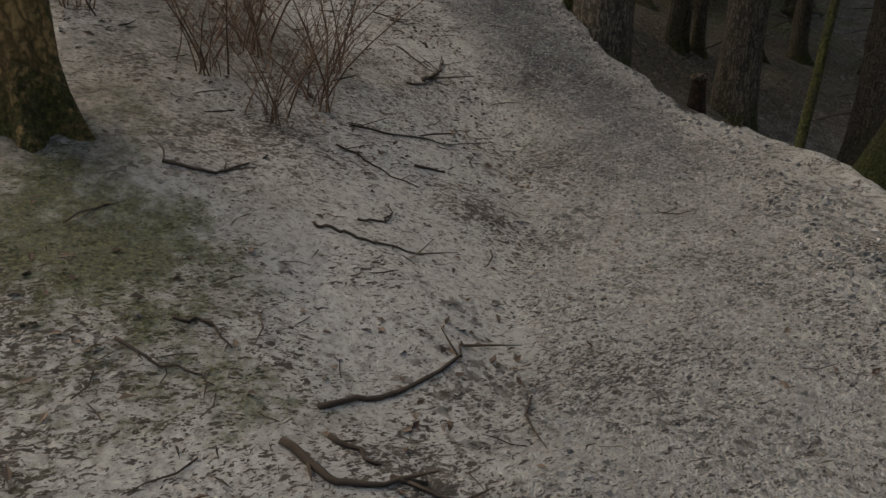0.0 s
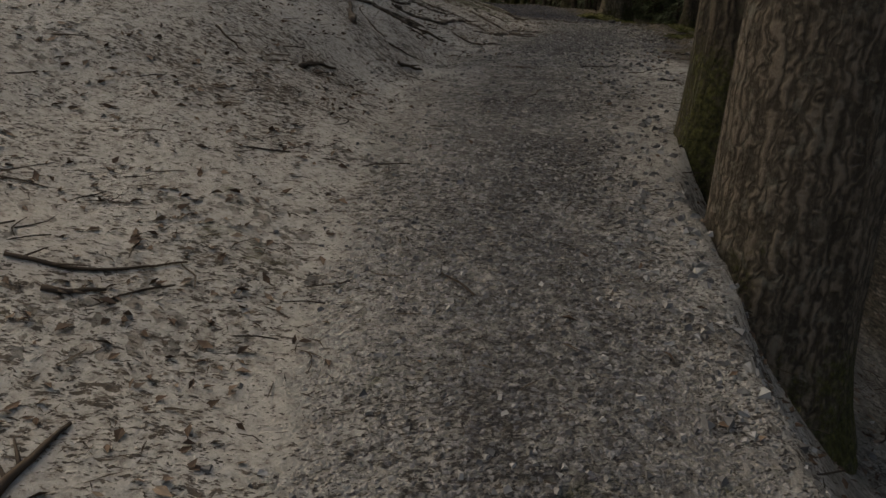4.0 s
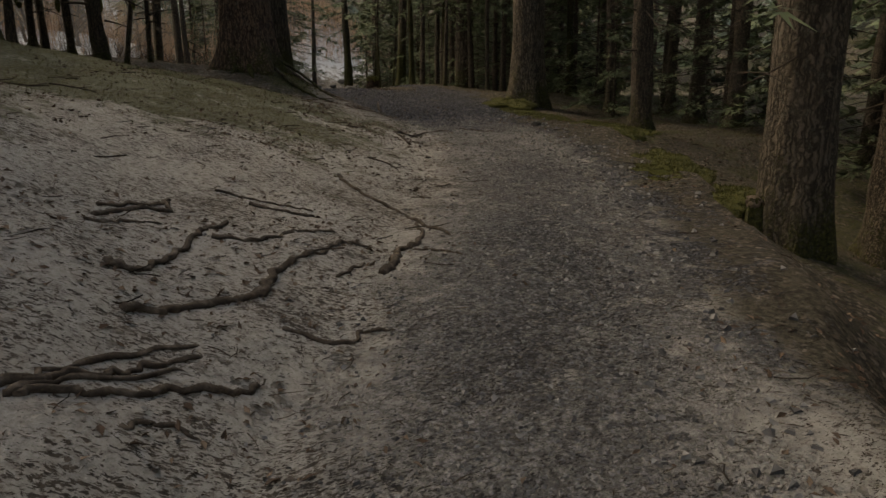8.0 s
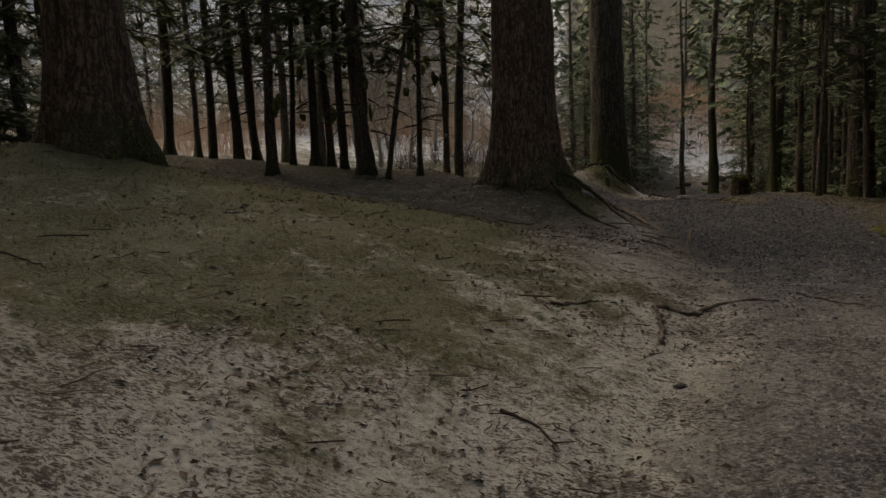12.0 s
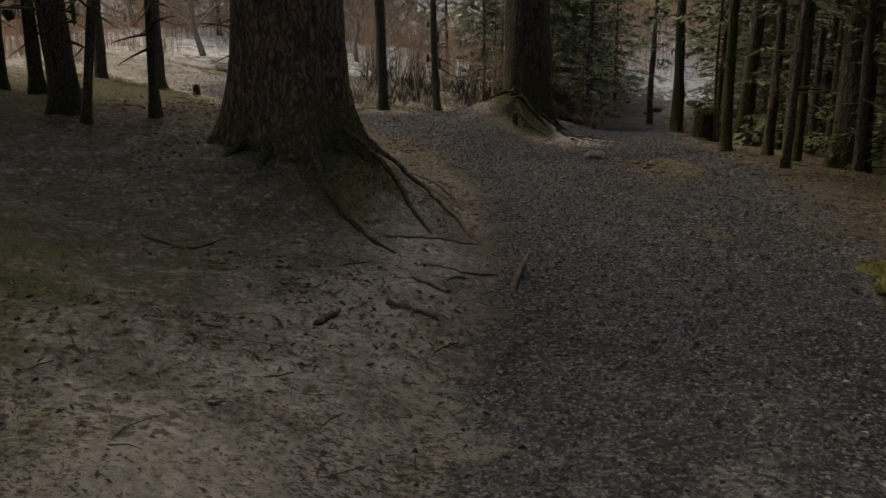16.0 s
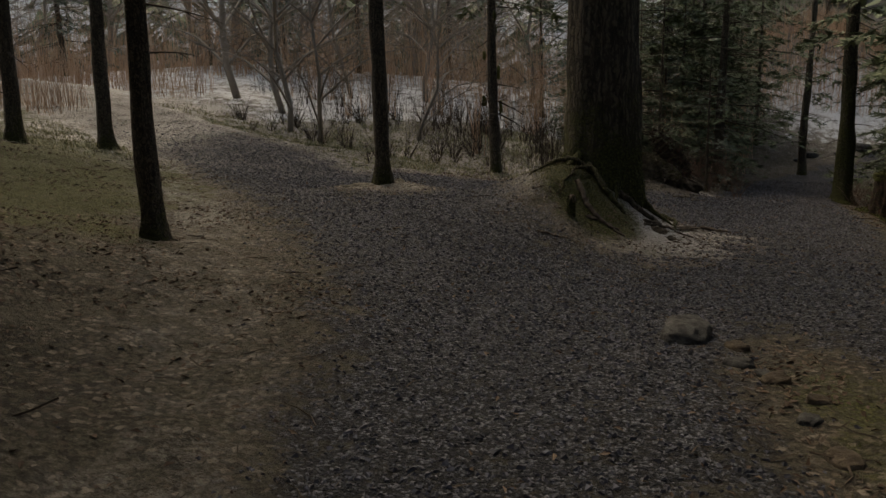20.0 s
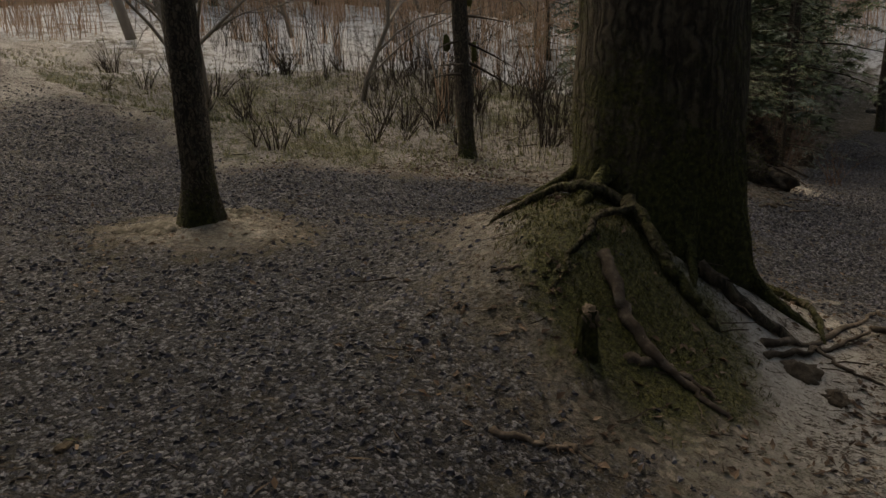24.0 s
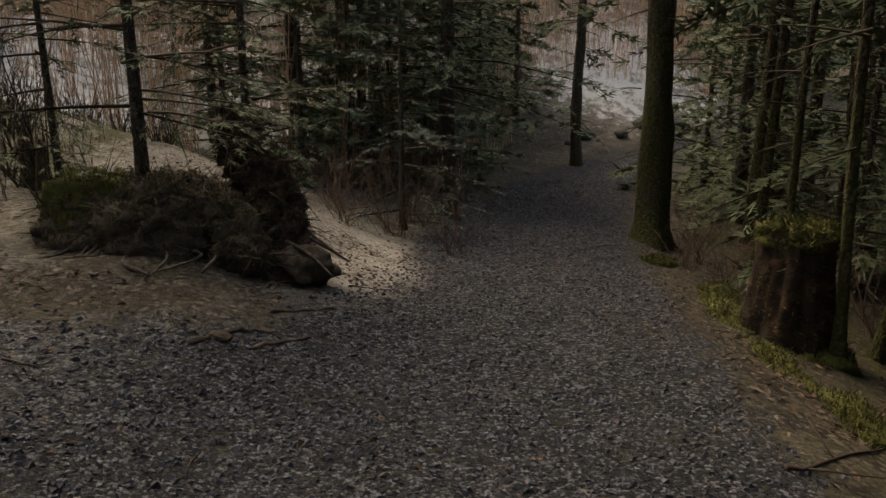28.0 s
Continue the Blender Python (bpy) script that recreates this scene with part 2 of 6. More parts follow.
# low swells: x, y, height, radius
SWELLS = [(1.42, 16.38, .20, .5), (1.2, 15.95, .10, .4), (-.55, 7.45, .14, .5), (-.1, 7.2, .09, .4), (-1.0, 8.0, .30, 1.3), (1.6, 16.9, .42, 1.1), (-1.3, 17.2, .12, .7), (-5.5, -2.6, .18, 1.2), (-6.2, 3.6, .25, 1.6), (4.6, 7.2, .22, 1.0), (3.0, .5, .16, .9),
          (2.4, 22.2, .22, 1.2), (-1.0, 12.6, .06, 1.2), (-6.5, -9.8, .05, 1.5), (1.6, 15.4, .08, .9), (11.4, 46.5, 4.0, 5.2)]


# the trail's outer edge, where the bank breaks away: along y, distance from the middle and depth of the break
LIP_Y = [-24, -16, -14.4, -13.5, -12.7, -11, -9.6, -8.2, -7, -5, -3, 0, 4]
LIP_D = [1.6, 1.6, 1.5, 1.28, .80, .72, .84, 1.15, 1.3, 1.45, 1.6, 1.7, 1.7]
LIP_DROP = [.7, .7, .75, .8, .8, .78, .75, .5, .3, .2, .15, .1, .0]
# patches free of gravel: x, y, half sizes
ISLANDS = [(2.0, 16.3, 1.05, 1.15), (-1.2, 17.0, .7, .5), (2.95, 10.6, .38, 1.2)]


def ground_parts(x, y):
    """Height without fine relief, the gravel's share and the side of the trail."""
    x, y = np.asarray(x, float), np.asarray(y, float)
    val, d, _ = beside(TRAIL_LINE, x, y)
    hw = val[..., 3]
    lip, drop = np.interp(y, LIP_Y, LIP_D), np.interp(y, LIP_Y, LIP_DROP)
    far_side = ease(y, 1, 5)
    lip = lip * (1 - far_side) + hw * .9 * far_side
    lip = lip + (1 - far_side) * .10 * lattice(x / .8 + 4, y / .8, 12)
    left, right = np.maximum(d - hw * .8, 0), np.maximum(-d - lip, 0)
    rise = val[..., 4] * 5.0 * (1 - np.exp(-left / 5.0))
    long = 4.5 + 9.5 * ease(-y, 5, 9)
    fall = val[..., 5] * (1 - .12 * ease(-y, 5, 9)) * long * (1 - np.exp(-right / long)) + drop * (1 - np.exp(-right / .42))
    z = val[..., 2] + rise - fall
    shrink = np.where(d > 0, .78 + .22 * ease(y, 8, 11), 1.0 + .3 * ease(y, 3, 5.5) * (1 - ease(y, 9, 11.5)))
    blend = (1 - ease(y, 2, 6)) * ease(y, -9, -5)
    gravel = 1 - ease(np.abs(d), hw * shrink * (.75 - .5 * blend), hw * shrink * (1.3 + .25 * blend))
    gravel = gravel * (1 - (1 - far_side) * ease(-d, lip * 1.0, lip * 1.15 + .1))
    meadow = ease(-.55 * x + .83 * y, 11.5, 17) * ease(d, hw * 1.0, hw * 2.2 + 9 * ease(y, 24, 30))
    z = z * (1 - meadow) + meadow * (1.3 + .12 * np.clip(y - 22, 0, 14) + .05 * np.clip(22 - y, 0, 12) + .12 * np.clip(-x, -2, 12))
    for line in (BRANCH_LINE, LOOP_LINE):
        v2, d2, r2 = beside(line, x, y)
        w = (1 - ease(r2, v2[..., 3] * .9, v2[..., 3] * 2.6)) * ease(np.abs(d), hw * .3, hw * 1.4)
        z = z * (1 - w) + v2[..., 2] * w
        gravel = np.maximum(gravel, 1 - ease(r2, v2[..., 3] * .6, v2[..., 3] * 1.4))
    for ix, iy, rx, ry in ISLANDS:
        gravel = gravel * (1 - np.clip(1.5 * np.exp(-(((x - ix) / rx) ** 2 + ((y - iy) / ry) ** 2)), 0, 1))
    far = ease(np.hypot(x - 0, y - 8), 26, 70)
    z = z * (1 - far) + far * (.6 + 1.2 * lattice(x / 40, y / 40, 3))
    z = z + 58 * ease(np.hypot(x, y - 8), 44, 165) * (1 + .35 * lattice(x / 55, y / 55, 8)) - 18 * ease(x, 60, 200) * ease(-y, -30, 60)
    for sx, sy, sh, sr in SWELLS:
        z = z + sh * np.exp(-((x - sx) ** 2 + (y - sy) ** 2) / (sr * sr))
    return z, gravel, d


def height(x, y):
    z, gravel, d = ground_parts(x, y)
    soft = 1 - .75 * gravel
    z = z + soft * (.05 * lattice(x / 1.3, y / 1.3, 5) + .03 * lattice(x / .45, y / .45, 6)) + .012 * lattice(x / .17, y / .17, 7)
    return z


# ---- geometry helpers ----
def mesh_np(name, verts, faces, mats, attrs=(), smooth=False):
    """A mesh from arrays; faces: one array, or a list of arrays with the same count of corners each."""
    faces = faces if isinstance(faces, list) else [faces]
    me = bpy.data.meshes.new(name)
    verts = np.asarray(verts, np.float32)
    loops = np.concatenate([f.ravel() for f in faces]).astype(np.int32)
    counts = np.concatenate([np.full(len(f), f.shape[1]) for f in faces]).astype(np.int32)
    starts = np.concatenate([[0], np.cumsum(counts)[:-1]]).astype(np.int32)
    me.vertices.add(len(verts))
    me.vertices.foreach_set("co", verts.ravel())
    me.loops.add(len(loops))
    me.loops.foreach_set("vertex_index", loops)
    me.polygons.add(len(counts))
    me.polygons.foreach_set("loop_start", starts)
    me.polygons.foreach_set("loop_total", counts)
    me.polygons.foreach_set("use_smooth", np.full(len(counts), smooth))
    for key, values in attrs:
        me.attributes.new(key, "FLOAT", "POINT").data.foreach_set("value", np.asarray(values, np.float32))
    me.update(calc_edges=True)
    for m in mats if isinstance(mats, (list, tuple)) else [mats]:
        me.materials.append(m)
    return me


def joined(pieces):
    """Several (verts, quads or tris) as one."""
    vs, fs, k = [], {}, 0
    for v, f in pieces:
        vs.append(v)
        fs.setdefault(f.shape[1], []).append(f + k)
        k += len(v)
    return np.concatenate(vs), [np.concatenate(f) for f in fs.values()]


def part(name, pieces, mat, parent=None, label="", smooth=True):
    v, f = joined(pieces) if isinstance(pieces, list) else pieces
    ob = new(name, mesh_np(name, v, f, mat, smooth=smooth))
    ob.parent = parent
    if label:
        tagged(ob, label)
    return ob


def tube(path, radii, sides=8, rough=0.0, seed=0, close=True):
    """A tapering tube along a path of points."""
    p = np.asarray(path, float)
    r = np.broadcast_to(np.asarray(radii, float), (len(p),))
    if close:
        p = np.vstack([p[:1] - (p[1:2] - p[:1]) * .02, p, p[-1:] + (p[-1:] - p[-2:-1]) * .02])
        r = np.concatenate([[.0005], r, [.0005]])
    t = np.gradient(p, axis=0)
    t /= np.linalg.norm(t, axis=1)[:, None] + 1e-9
    ref = np.array([0, 0, 1.0]) if abs(t[0, 2]) < .8 else np.array([1.0, 0, 0])
    a = np.cross(t, ref)
    a /= np.linalg.norm(a, axis=1)[:, None] + 1e-9
    b = np.cross(t, a)
    th = np.linspace(0, 2 * math.pi, sides, endpoint=False)
    rr = r[:, None] * np.ones(sides)
    if rough:
        i = np.arange(len(p))[:, None]
        rr = rr * (1 + rough * (.6 * lattice(i * .33 + seed * 7.3, np.cos(th)[None] * 1.6 + seed + 3 * np.sin(th)[None], seed) + .6 * lattice(i * .9 + seed, np.sin(th)[None] * 3 + np.cos(th)[None] * 4, seed + 1)))
    v = p[:, None] + rr[..., None] * (np.cos(th)[None, :, None] * a[:, None] + np.sin(th)[None, :, None] * b[:, None])
    v = v.reshape(-1, 3)
    i, j = np.meshgrid(np.arange(len(p) - 1), np.arange(sides), indexing="ij")
    q = np.stack([i * sides + j, i * sides + (j + 1) % sides, (i + 1) * sides + (j + 1) % sides, (i + 1) * sides + j], -1).reshape(-1, 4)
    return v, q


def lump(rx, ry, rz, seed=0, rough=.25, sides=16, rings=10, scale=2.0, square=1.0):
    """An uneven rounded body with its foot below z = 0."""
    th = np.linspace(0, 2 * math.pi, sides, endpoint=False)
    ph = np.linspace(-.45 * math.pi, .5 * math.pi, rings)
    P, T = np.meshgrid(ph, th, indexing="ij")
    d = np.stack([np.cos(P) * np.cos(T), np.cos(P) * np.sin(T), np.sin(P)], -1).reshape(-1, 3)
    b = d * np.array([rx, ry, rz]) / (rx * ry * rz) ** (1 / 3) * scale + seed * 1.37
    k = 1 + rough * (.8 * lattice(b[:, 0] + .6 * b[:, 2], b[:, 1] - .8 * b[:, 2], seed) + .45 * lattice(b[:, 0] * 2.7 - b[:, 2], b[:, 1] * 2.7 + 1.9 * b[:, 2], seed + 1) + .25 * lattice(b[:, 0] * 6 + 2 * b[:, 2], b[:, 1] * 6 - 3 * b[:, 2], seed + 2))
    v = np.sign(d) * np.abs(d) ** square * k[:, None] * np.array([rx, ry, rz])
    i, j = np.meshgrid(np.arange(rings - 1), np.arange(sides), indexing="ij")
    q = np.stack([i * sides + j, i * sides + (j + 1) % sides, (i + 1) * sides + (j + 1) % sides, (i + 1) * sides + j], -1).reshape(-1, 4)
    return v, q


def fuzz(piece, n, seed, length=.045, up=.5, slim=.16, hang=.2):
    """Short moss shoots standing on a body's upper faces."""
    rng = np.random.default_rng(seed)
    v, q = piece
    a, b, c, e = (v[q[:, k]] for k in range(4))
    nrm = np.cross(b - a, e - a)
    area = np.linalg.norm(nrm, axis=1)
    nrm /= area[:, None] + 1e-9
    wt = area * np.clip(nrm[:, 2] + up, 0, 1)
    k = rng.choice(len(q), n, p=wt / wt.sum())
    u, w = rng.uniform(0, 1, (2, n, 1))
    p = (a[k] * (1 - u) + b[k] * u) * (1 - w) + (e[k] * (1 - u) + c[k] * u) * w
    d = nrm[k] * .8 + rng.normal(0, .55, (n, 3)) + np.array([0, 0, hang])
    ln = length * rng.uniform(.4, 1.3, (n, 1))
    s = np.cross(d, rng.normal(0, 1, (n, 3)))
    s = s / (np.linalg.norm(s, axis=1)[:, None] + 1e-9) * ln * slim
    V = np.stack([p - s, p + s, p + d * ln], 1).reshape(-1, 3)
    return V, np.arange(3 * n).reshape(-1, 3)


def at_ground(x, y):
    return float(lie(x, y))


def frames_from(n, rng, flat=1.0):
    """n random turns: about z freely, tilted by up to flat."""
    yaw, p, r = rng.uniform(0, 2 * math.pi, n), rng.normal(0, flat, n), rng.normal(0, flat, n)
    cy, sy, cp, sp, cr, sr = np.cos(yaw), np.sin(yaw), np.cos(p), np.sin(p), np.cos(r), np.sin(r)
    return np.stack([np.stack([cy * cp, cy * sp * sr - sy * cr, cy * sp * cr + sy * sr], -1),
                     np.stack([sy * cp, sy * sp * sr + cy * cr, sy * sp * cr - cy * sr], -1),
                     np.stack([-sp, cp * sr, cp * cr], -1)], 1)


def scatter(name, shapes, places, scales, turns, mat, label, category, seed=0):
    """Many small pieces of a few shapes, joined into one uncounted stuff."""
    rng = np.random.default_rng(seed)
    pick = rng.integers(0, len(shapes), len(places))
    pieces = []
    for k, (v, f) in enumerate(shapes):
        s = pick == k
        if not s.any():
            continue
        w = np.einsum("nij,vj->nvi", turns[s], v) * np.reshape(scales[s], (-1, 1, 1) if np.ndim(scales) == 1 else (-1, 1, 3)) + places[s][:, None]
        off = np.arange(len(w))[:, None, None] * len(v)
        pieces.append((w.reshape(-1, 3), (f[None] + off).reshape(-1, f.shape[1])))
    v, f = joined(pieces)
    return tagged(new(name, mesh_np(name, v, f, mat)), label, category, kind="stuff")


def inside(n, rng, box):
    return rng.uniform(box[0], box[2], n), rng.uniform(box[1], box[3], n)


# ---- the ground, one sheet out to the horizon ----
def spaced(lo, hi, fine, out):
    far = [0.0]
    d = fine
    while far[-1] < out:
        d = min(d * 1.22, 60)
        far.append(far[-1] + d)
    far = np.array(far[1:])
    return np.concatenate([lo - far[::-1], np.arange(lo, hi + 1e-6, fine), hi + far])


gx, gy = spaced(-12, 10.0, .12, 900), spaced(-19, 32, .125, 900)
GX, GY = np.meshgrid(gx, gy, indexing="ij")
GZ = height(GX, GY)


def lie(x, y):
    """Height of the ground sheet itself, between its corners."""
    x, y = np.asarray(x, float), np.asarray(y, float)
    i, j = np.clip(np.searchsorted(gx, x) - 1, 0, len(gx) - 2), np.clip(np.searchsorted(gy, y) - 1, 0, len(gy) - 2)
    u, v = (x - gx[i]) / (gx[i + 1] - gx[i]), (y - gy[j]) / (gy[j + 1] - gy[j])
    return (GZ[i, j] * (1 - u) + GZ[i + 1, j] * u) * (1 - v) + (GZ[i, j + 1] * (1 - u) + GZ[i + 1, j + 1] * u) * v


def masks(x, y):
    """Where moss, snow cover and leaf litter lie."""
    _, gravel, d = ground_parts(x, y)
    edge = -.55 * x + .83 * y
    beyond = ease(-x + .1 * y, -1.0, 1.0)
    open_left = ease(edge, 22.3, 24.3) * beyond * (1 - .65 * ease(-x, 6.0, 8.5) * (1 - ease(y, 24, 27)))
    grassy = ease(edge, 16.0, 18.0) * (1 - .7 * ease(edge, 22.5, 25.0)) * beyond
    v2, d2, r2 = beside(BRANCH_LINE, x, y)
    strip = np.exp(-((d2 - v2[..., 3] - .75) / .6) ** 2) * ease(y, 9, 11) * (1 - ease(y, 17.5, 20)) + np.exp(-((d - 1.75) / .45) ** 2) * ease(y, 2, 5) * (1 - ease(y, 9, 11))
    frosty = ease(-x, 5.2, 8.0) * ease(y, 17.5, 19) * (1 - ease(r2, 2.5, 4.5))
    open_far = ease(np.hypot(x - 0, y - 8), 34, 44)
    bank = .8 * np.exp(-(((x - 11.2) / 5.0) ** 2 + ((y - 42) / 3.4) ** 2))
    snow = np.clip(.68 * np.maximum(open_left, open_far * (.3 + .7 * beyond)) + 1.0 * bank + .95 * np.exp(-(((x - 17) / 7) ** 2 + ((y + 7) / 7) ** 2)) + .35 * np.exp(-(((x - 3.4) / .8) ** 2 + ((y - 23.6) / 2.0) ** 2)), 0, 1)
    glade = np.exp(-(((x + 4.1) / 2.9) ** 2 + ((y - 2.4) / 3.3) ** 2))
    right_edge = 1.1 * ease(-d, 1.5, 2.3) * ease(y, -8.5, -5)
    moss = np.clip(2.3 * glade + .5 * right_edge + .35 * lattice((x + .6 * y) / 1.1, (y - .6 * x) / 1.1, 21) - .12 + .95 * np.exp(-(((x + 9.75) / .7) ** 2 + ((y + 14.3) / 1.1) ** 2)) + .6 * grassy + 0.8 * np.exp(-(((x - 2.95) / .4) ** 2 + ((y - 10.6) / 1.1) ** 2)) + 1.4 * np.exp(-(((x + 4.8) / 2.8) ** 2 + ((y - 14.2) / 4.5) ** 2)) - .3 * strip + 1.0 * np.exp(-(((x - 1.42) / .55) ** 2 + ((y - 16.35) / .65) ** 2)) + 1.2 * np.exp(-(((x + .45) / .75) ** 2 + ((y - 7.3) / 1.2) ** 2)) + .9 * np.exp(-(((x + 5.5) / 1.0) ** 2 + ((y + 2.7) / 1.0) ** 2)) + 1.0 * np.exp(-(((x - 1.5) / .6) ** 2 + ((y - 16.1) / .6) ** 2)) + .9 * np.exp(-(((x - 1.85) / .4) ** 2 + ((y - 15.9) / .5) ** 2)), 0, 1)
    moss = moss * (1 - ease(gravel, .1, .6)) * (1 - .6 * snow)
    pale = (ease(-y, -6.5, 1.5) * .58 + .22 + .17 * ease(-y, -10, -7.5)) * (1 - (.8 - .2 * ease(-y, 8.5, 10)) * ease(-d - 1.1 + .5 * ease(y, -7.5, -5.5) + .25 * ease(-y, 9.5, 10.5) * ease(y, -13.5, -12.5) - .4 * ease(-y, 13.5, 14.5), 0, .6) * np.where(d < 0, 1, ease(-y, -3, 2))) + .3 * snow + .22 * strip + .6 * frosty + .24 * grassy + .5 * np.exp(-(((x - 2.0) / 1.5) ** 2 + ((y - 16.2) / 1.2) ** 2))
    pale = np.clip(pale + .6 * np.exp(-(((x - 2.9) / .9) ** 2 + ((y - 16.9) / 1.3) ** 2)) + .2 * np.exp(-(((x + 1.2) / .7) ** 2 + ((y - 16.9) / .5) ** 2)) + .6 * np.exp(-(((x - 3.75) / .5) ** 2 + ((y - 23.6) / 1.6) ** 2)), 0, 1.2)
    pale = pale * (1 - .55 * np.exp(-(((x + 9.9) / 1.2) ** 2 + ((y + 13.6) / 2.0) ** 2))) * (1 - .7 * np.exp(-(((x + 8.5) / 1.0) ** 2 + ((y + 11.8) / 1.5) ** 2)))
    pale = pale * (1 - .32 * ease(y, 1.0, 3.5) * (1 - ease(y, 13, 15.5)) * ease(d, .5, 1.4)) * (1 - .7 * np.exp(-(((x - 1.7) / .75) ** 2 + ((y - 15.9) / .75) ** 2)))
    return gravel, moss, snow, pale


def dusted(x, y, pale):
    """Pale dust over the gravel: swept thin along the trodden band, gone past the fork."""
    d = ground_parts(x, y)[2]
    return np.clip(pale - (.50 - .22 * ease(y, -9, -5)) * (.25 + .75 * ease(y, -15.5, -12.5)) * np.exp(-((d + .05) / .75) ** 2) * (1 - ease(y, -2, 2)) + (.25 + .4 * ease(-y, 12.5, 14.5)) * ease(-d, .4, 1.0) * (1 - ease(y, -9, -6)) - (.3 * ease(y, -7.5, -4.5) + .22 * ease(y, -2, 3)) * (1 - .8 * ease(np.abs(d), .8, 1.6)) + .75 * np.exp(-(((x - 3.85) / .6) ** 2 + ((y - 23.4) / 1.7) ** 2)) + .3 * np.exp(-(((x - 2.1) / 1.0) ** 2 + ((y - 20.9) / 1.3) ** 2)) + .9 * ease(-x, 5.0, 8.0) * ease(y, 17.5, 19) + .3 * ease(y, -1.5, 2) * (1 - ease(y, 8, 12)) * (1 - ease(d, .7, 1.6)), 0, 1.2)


M_GRAVEL, M_MOSS, M_SNOW, M_PALE = masks(GX, GY)
M_DUST = dusted(GX, GY, M_PALE)
gm, gn, gl, gb = material("forest_floor", .95)
gco = objco(gn)


def attribute(n, key):
    a = n.new("ShaderNodeAttribute")
    a.attribute_name = key
    return a.outputs["Fac"]


speck = noise_tex(gn, gl, 26, 6, .75, gco)
blot = noise_tex(gn, gl, 3.2, 5, .65, gco)
grit = noise_tex(gn, gl, 120, 3, .7, gco)
duff = ramp(gn, gl, speck, [(.30, (.016, .014, .010)), (.44, (.046, .040, .029)), (.57, (.10, .088, .066)), (.74, (.23, .215, .18))])
silt = ramp(gn, gl, speck, [(.30, (.13, .112, .094)), (.385, (.29, .266, .24)), (.50, (.40, .377, .352)), (.8, (.53, .508, .482))])
# matted leaves, each with its own shade
lvor = gn.new("ShaderNodeTexVoronoi")
lvor.inputs["Scale"].default_value = 24
lwob = gn.new("ShaderNodeTexNoise")
lwob.inputs["Scale"].default_value = 18
gl.new(gco, lwob.inputs["Vector"])
lam = gn.new("ShaderNodeVectorMath")
lam.operation = "SCALE"
lam.inputs["Scale"].default_value = .09
gl.new(lwob.outputs["Color"], lam.inputs[0])
lsum = gn.new("ShaderNodeVectorMath")
gl.new(gco, lsum.inputs[0])
gl.new(lam.outputs[0], lsum.inputs[1])
gl.new(lsum.outputs[0], lvor.inputs["Vector"])
lcol = gn.new("ShaderNodeSeparateColor")
gl.new(lvor.outputs["Color"], lcol.inputs[0])
matted = ramp(gn, gl, lcol.outputs[0], [(.1, (.018, .014, .011)), (.4, (.055, .042, .031)), (.65, (.115, .088, .066)), (.9, (.24, .20, .165))])
matted = mix(gn, gl, step(gn, gl, lvor.outputs["Distance"], .35, .75), matted, (.012, .010, .007))
litter = step(gn, gl, math_node(gn, gl, "ADD", math_node(gn, gl, "MULTIPLY", blot, .8), math_node(gn, gl, "MULTIPLY", lcol.outputs[1], .2)), .40, .58)
duff = mix(gn, gl, math_node(gn, gl, "MULTIPLY", litter, .85), duff, matted)
silt = mix(gn, gl, math_node(gn, gl, "MULTIPLY", step(gn, gl, math_node(gn, gl, "ADD", math_node(gn, gl, "MULTIPLY", noise_tex(gn, gl, 1.6, 5, .7, gco), .75), math_node(gn, gl, "MULTIPLY", lcol.outputs[2], .25)), .59, .70), .65), silt, matted)
# frosted litter: short strokes of bark, twig and leaf lying every way, thick in some patches and thin in others
def strokes_along(deg, across, along, cut, seed):
    """Streaks that run one way over the ground: dark where a stretched noise stands high."""
    mp = gn.new("ShaderNodeMapping")
    mp.inputs["Rotation"].default_value = (0, 0, radians(deg))
    mp.inputs["Location"].default_value = (seed * 3.7, seed * 1.9, 0)
    mp.inputs["Scale"].default_value = (along, across, 3)
    bent = gn.new("ShaderNodeVectorMath")
    gl.new(gco, bent.inputs[0])
    gl.new(half_bend.outputs[0], bent.inputs[1])
    gl.new(bent.outputs[0], mp.inputs["Vector"])
    where = math_node(gn, gl, "MULTIPLY", math_node(gn, gl, "SUBTRACT", patchy, .5), .34)
    return step(gn, gl, math_node(gn, gl, "ADD", noise_tex(gn, gl, 1.0, 3, .6, mp.outputs["Vector"]), where), cut, cut + .05)


patchy = noise_tex(gn, gl, 1.3, 4, .65, gco)
half_bend = gn.new("ShaderNodeVectorMath")
half_bend.operation = "SCALE"
half_bend.inputs["Scale"].default_value = .04
gl.new(lwob.outputs["Color"], half_bend.inputs[0])
strokes = strokes_along(8, 44, 18, .61, 1)
for deg, across, along, cut, seed in ((68, 40, 17, .625, 2), (118, 54, 22, .62, 3), (160, 36, 15, .635, 4), (35, 80, 36, .60, 5), (95, 85, 38, .60, 6)):
    strokes = math_node(gn, gl, "MAXIMUM", strokes, strokes_along(deg, across, along, cut, seed))
stroke_col = ramp(gn, gl, noise_tex(gn, gl, 14, 3, .7, gco), [(.3, (.022, .017, .013)), (.5, (.06, .046, .036)), (.7, (.135, .105, .084))])
silt = mix(gn, gl, math_node(gn, gl, "MULTIPLY", strokes, .92), silt, stroke_col)
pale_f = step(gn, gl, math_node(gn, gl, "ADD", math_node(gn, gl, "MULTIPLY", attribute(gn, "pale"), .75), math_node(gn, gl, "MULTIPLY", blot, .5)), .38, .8)
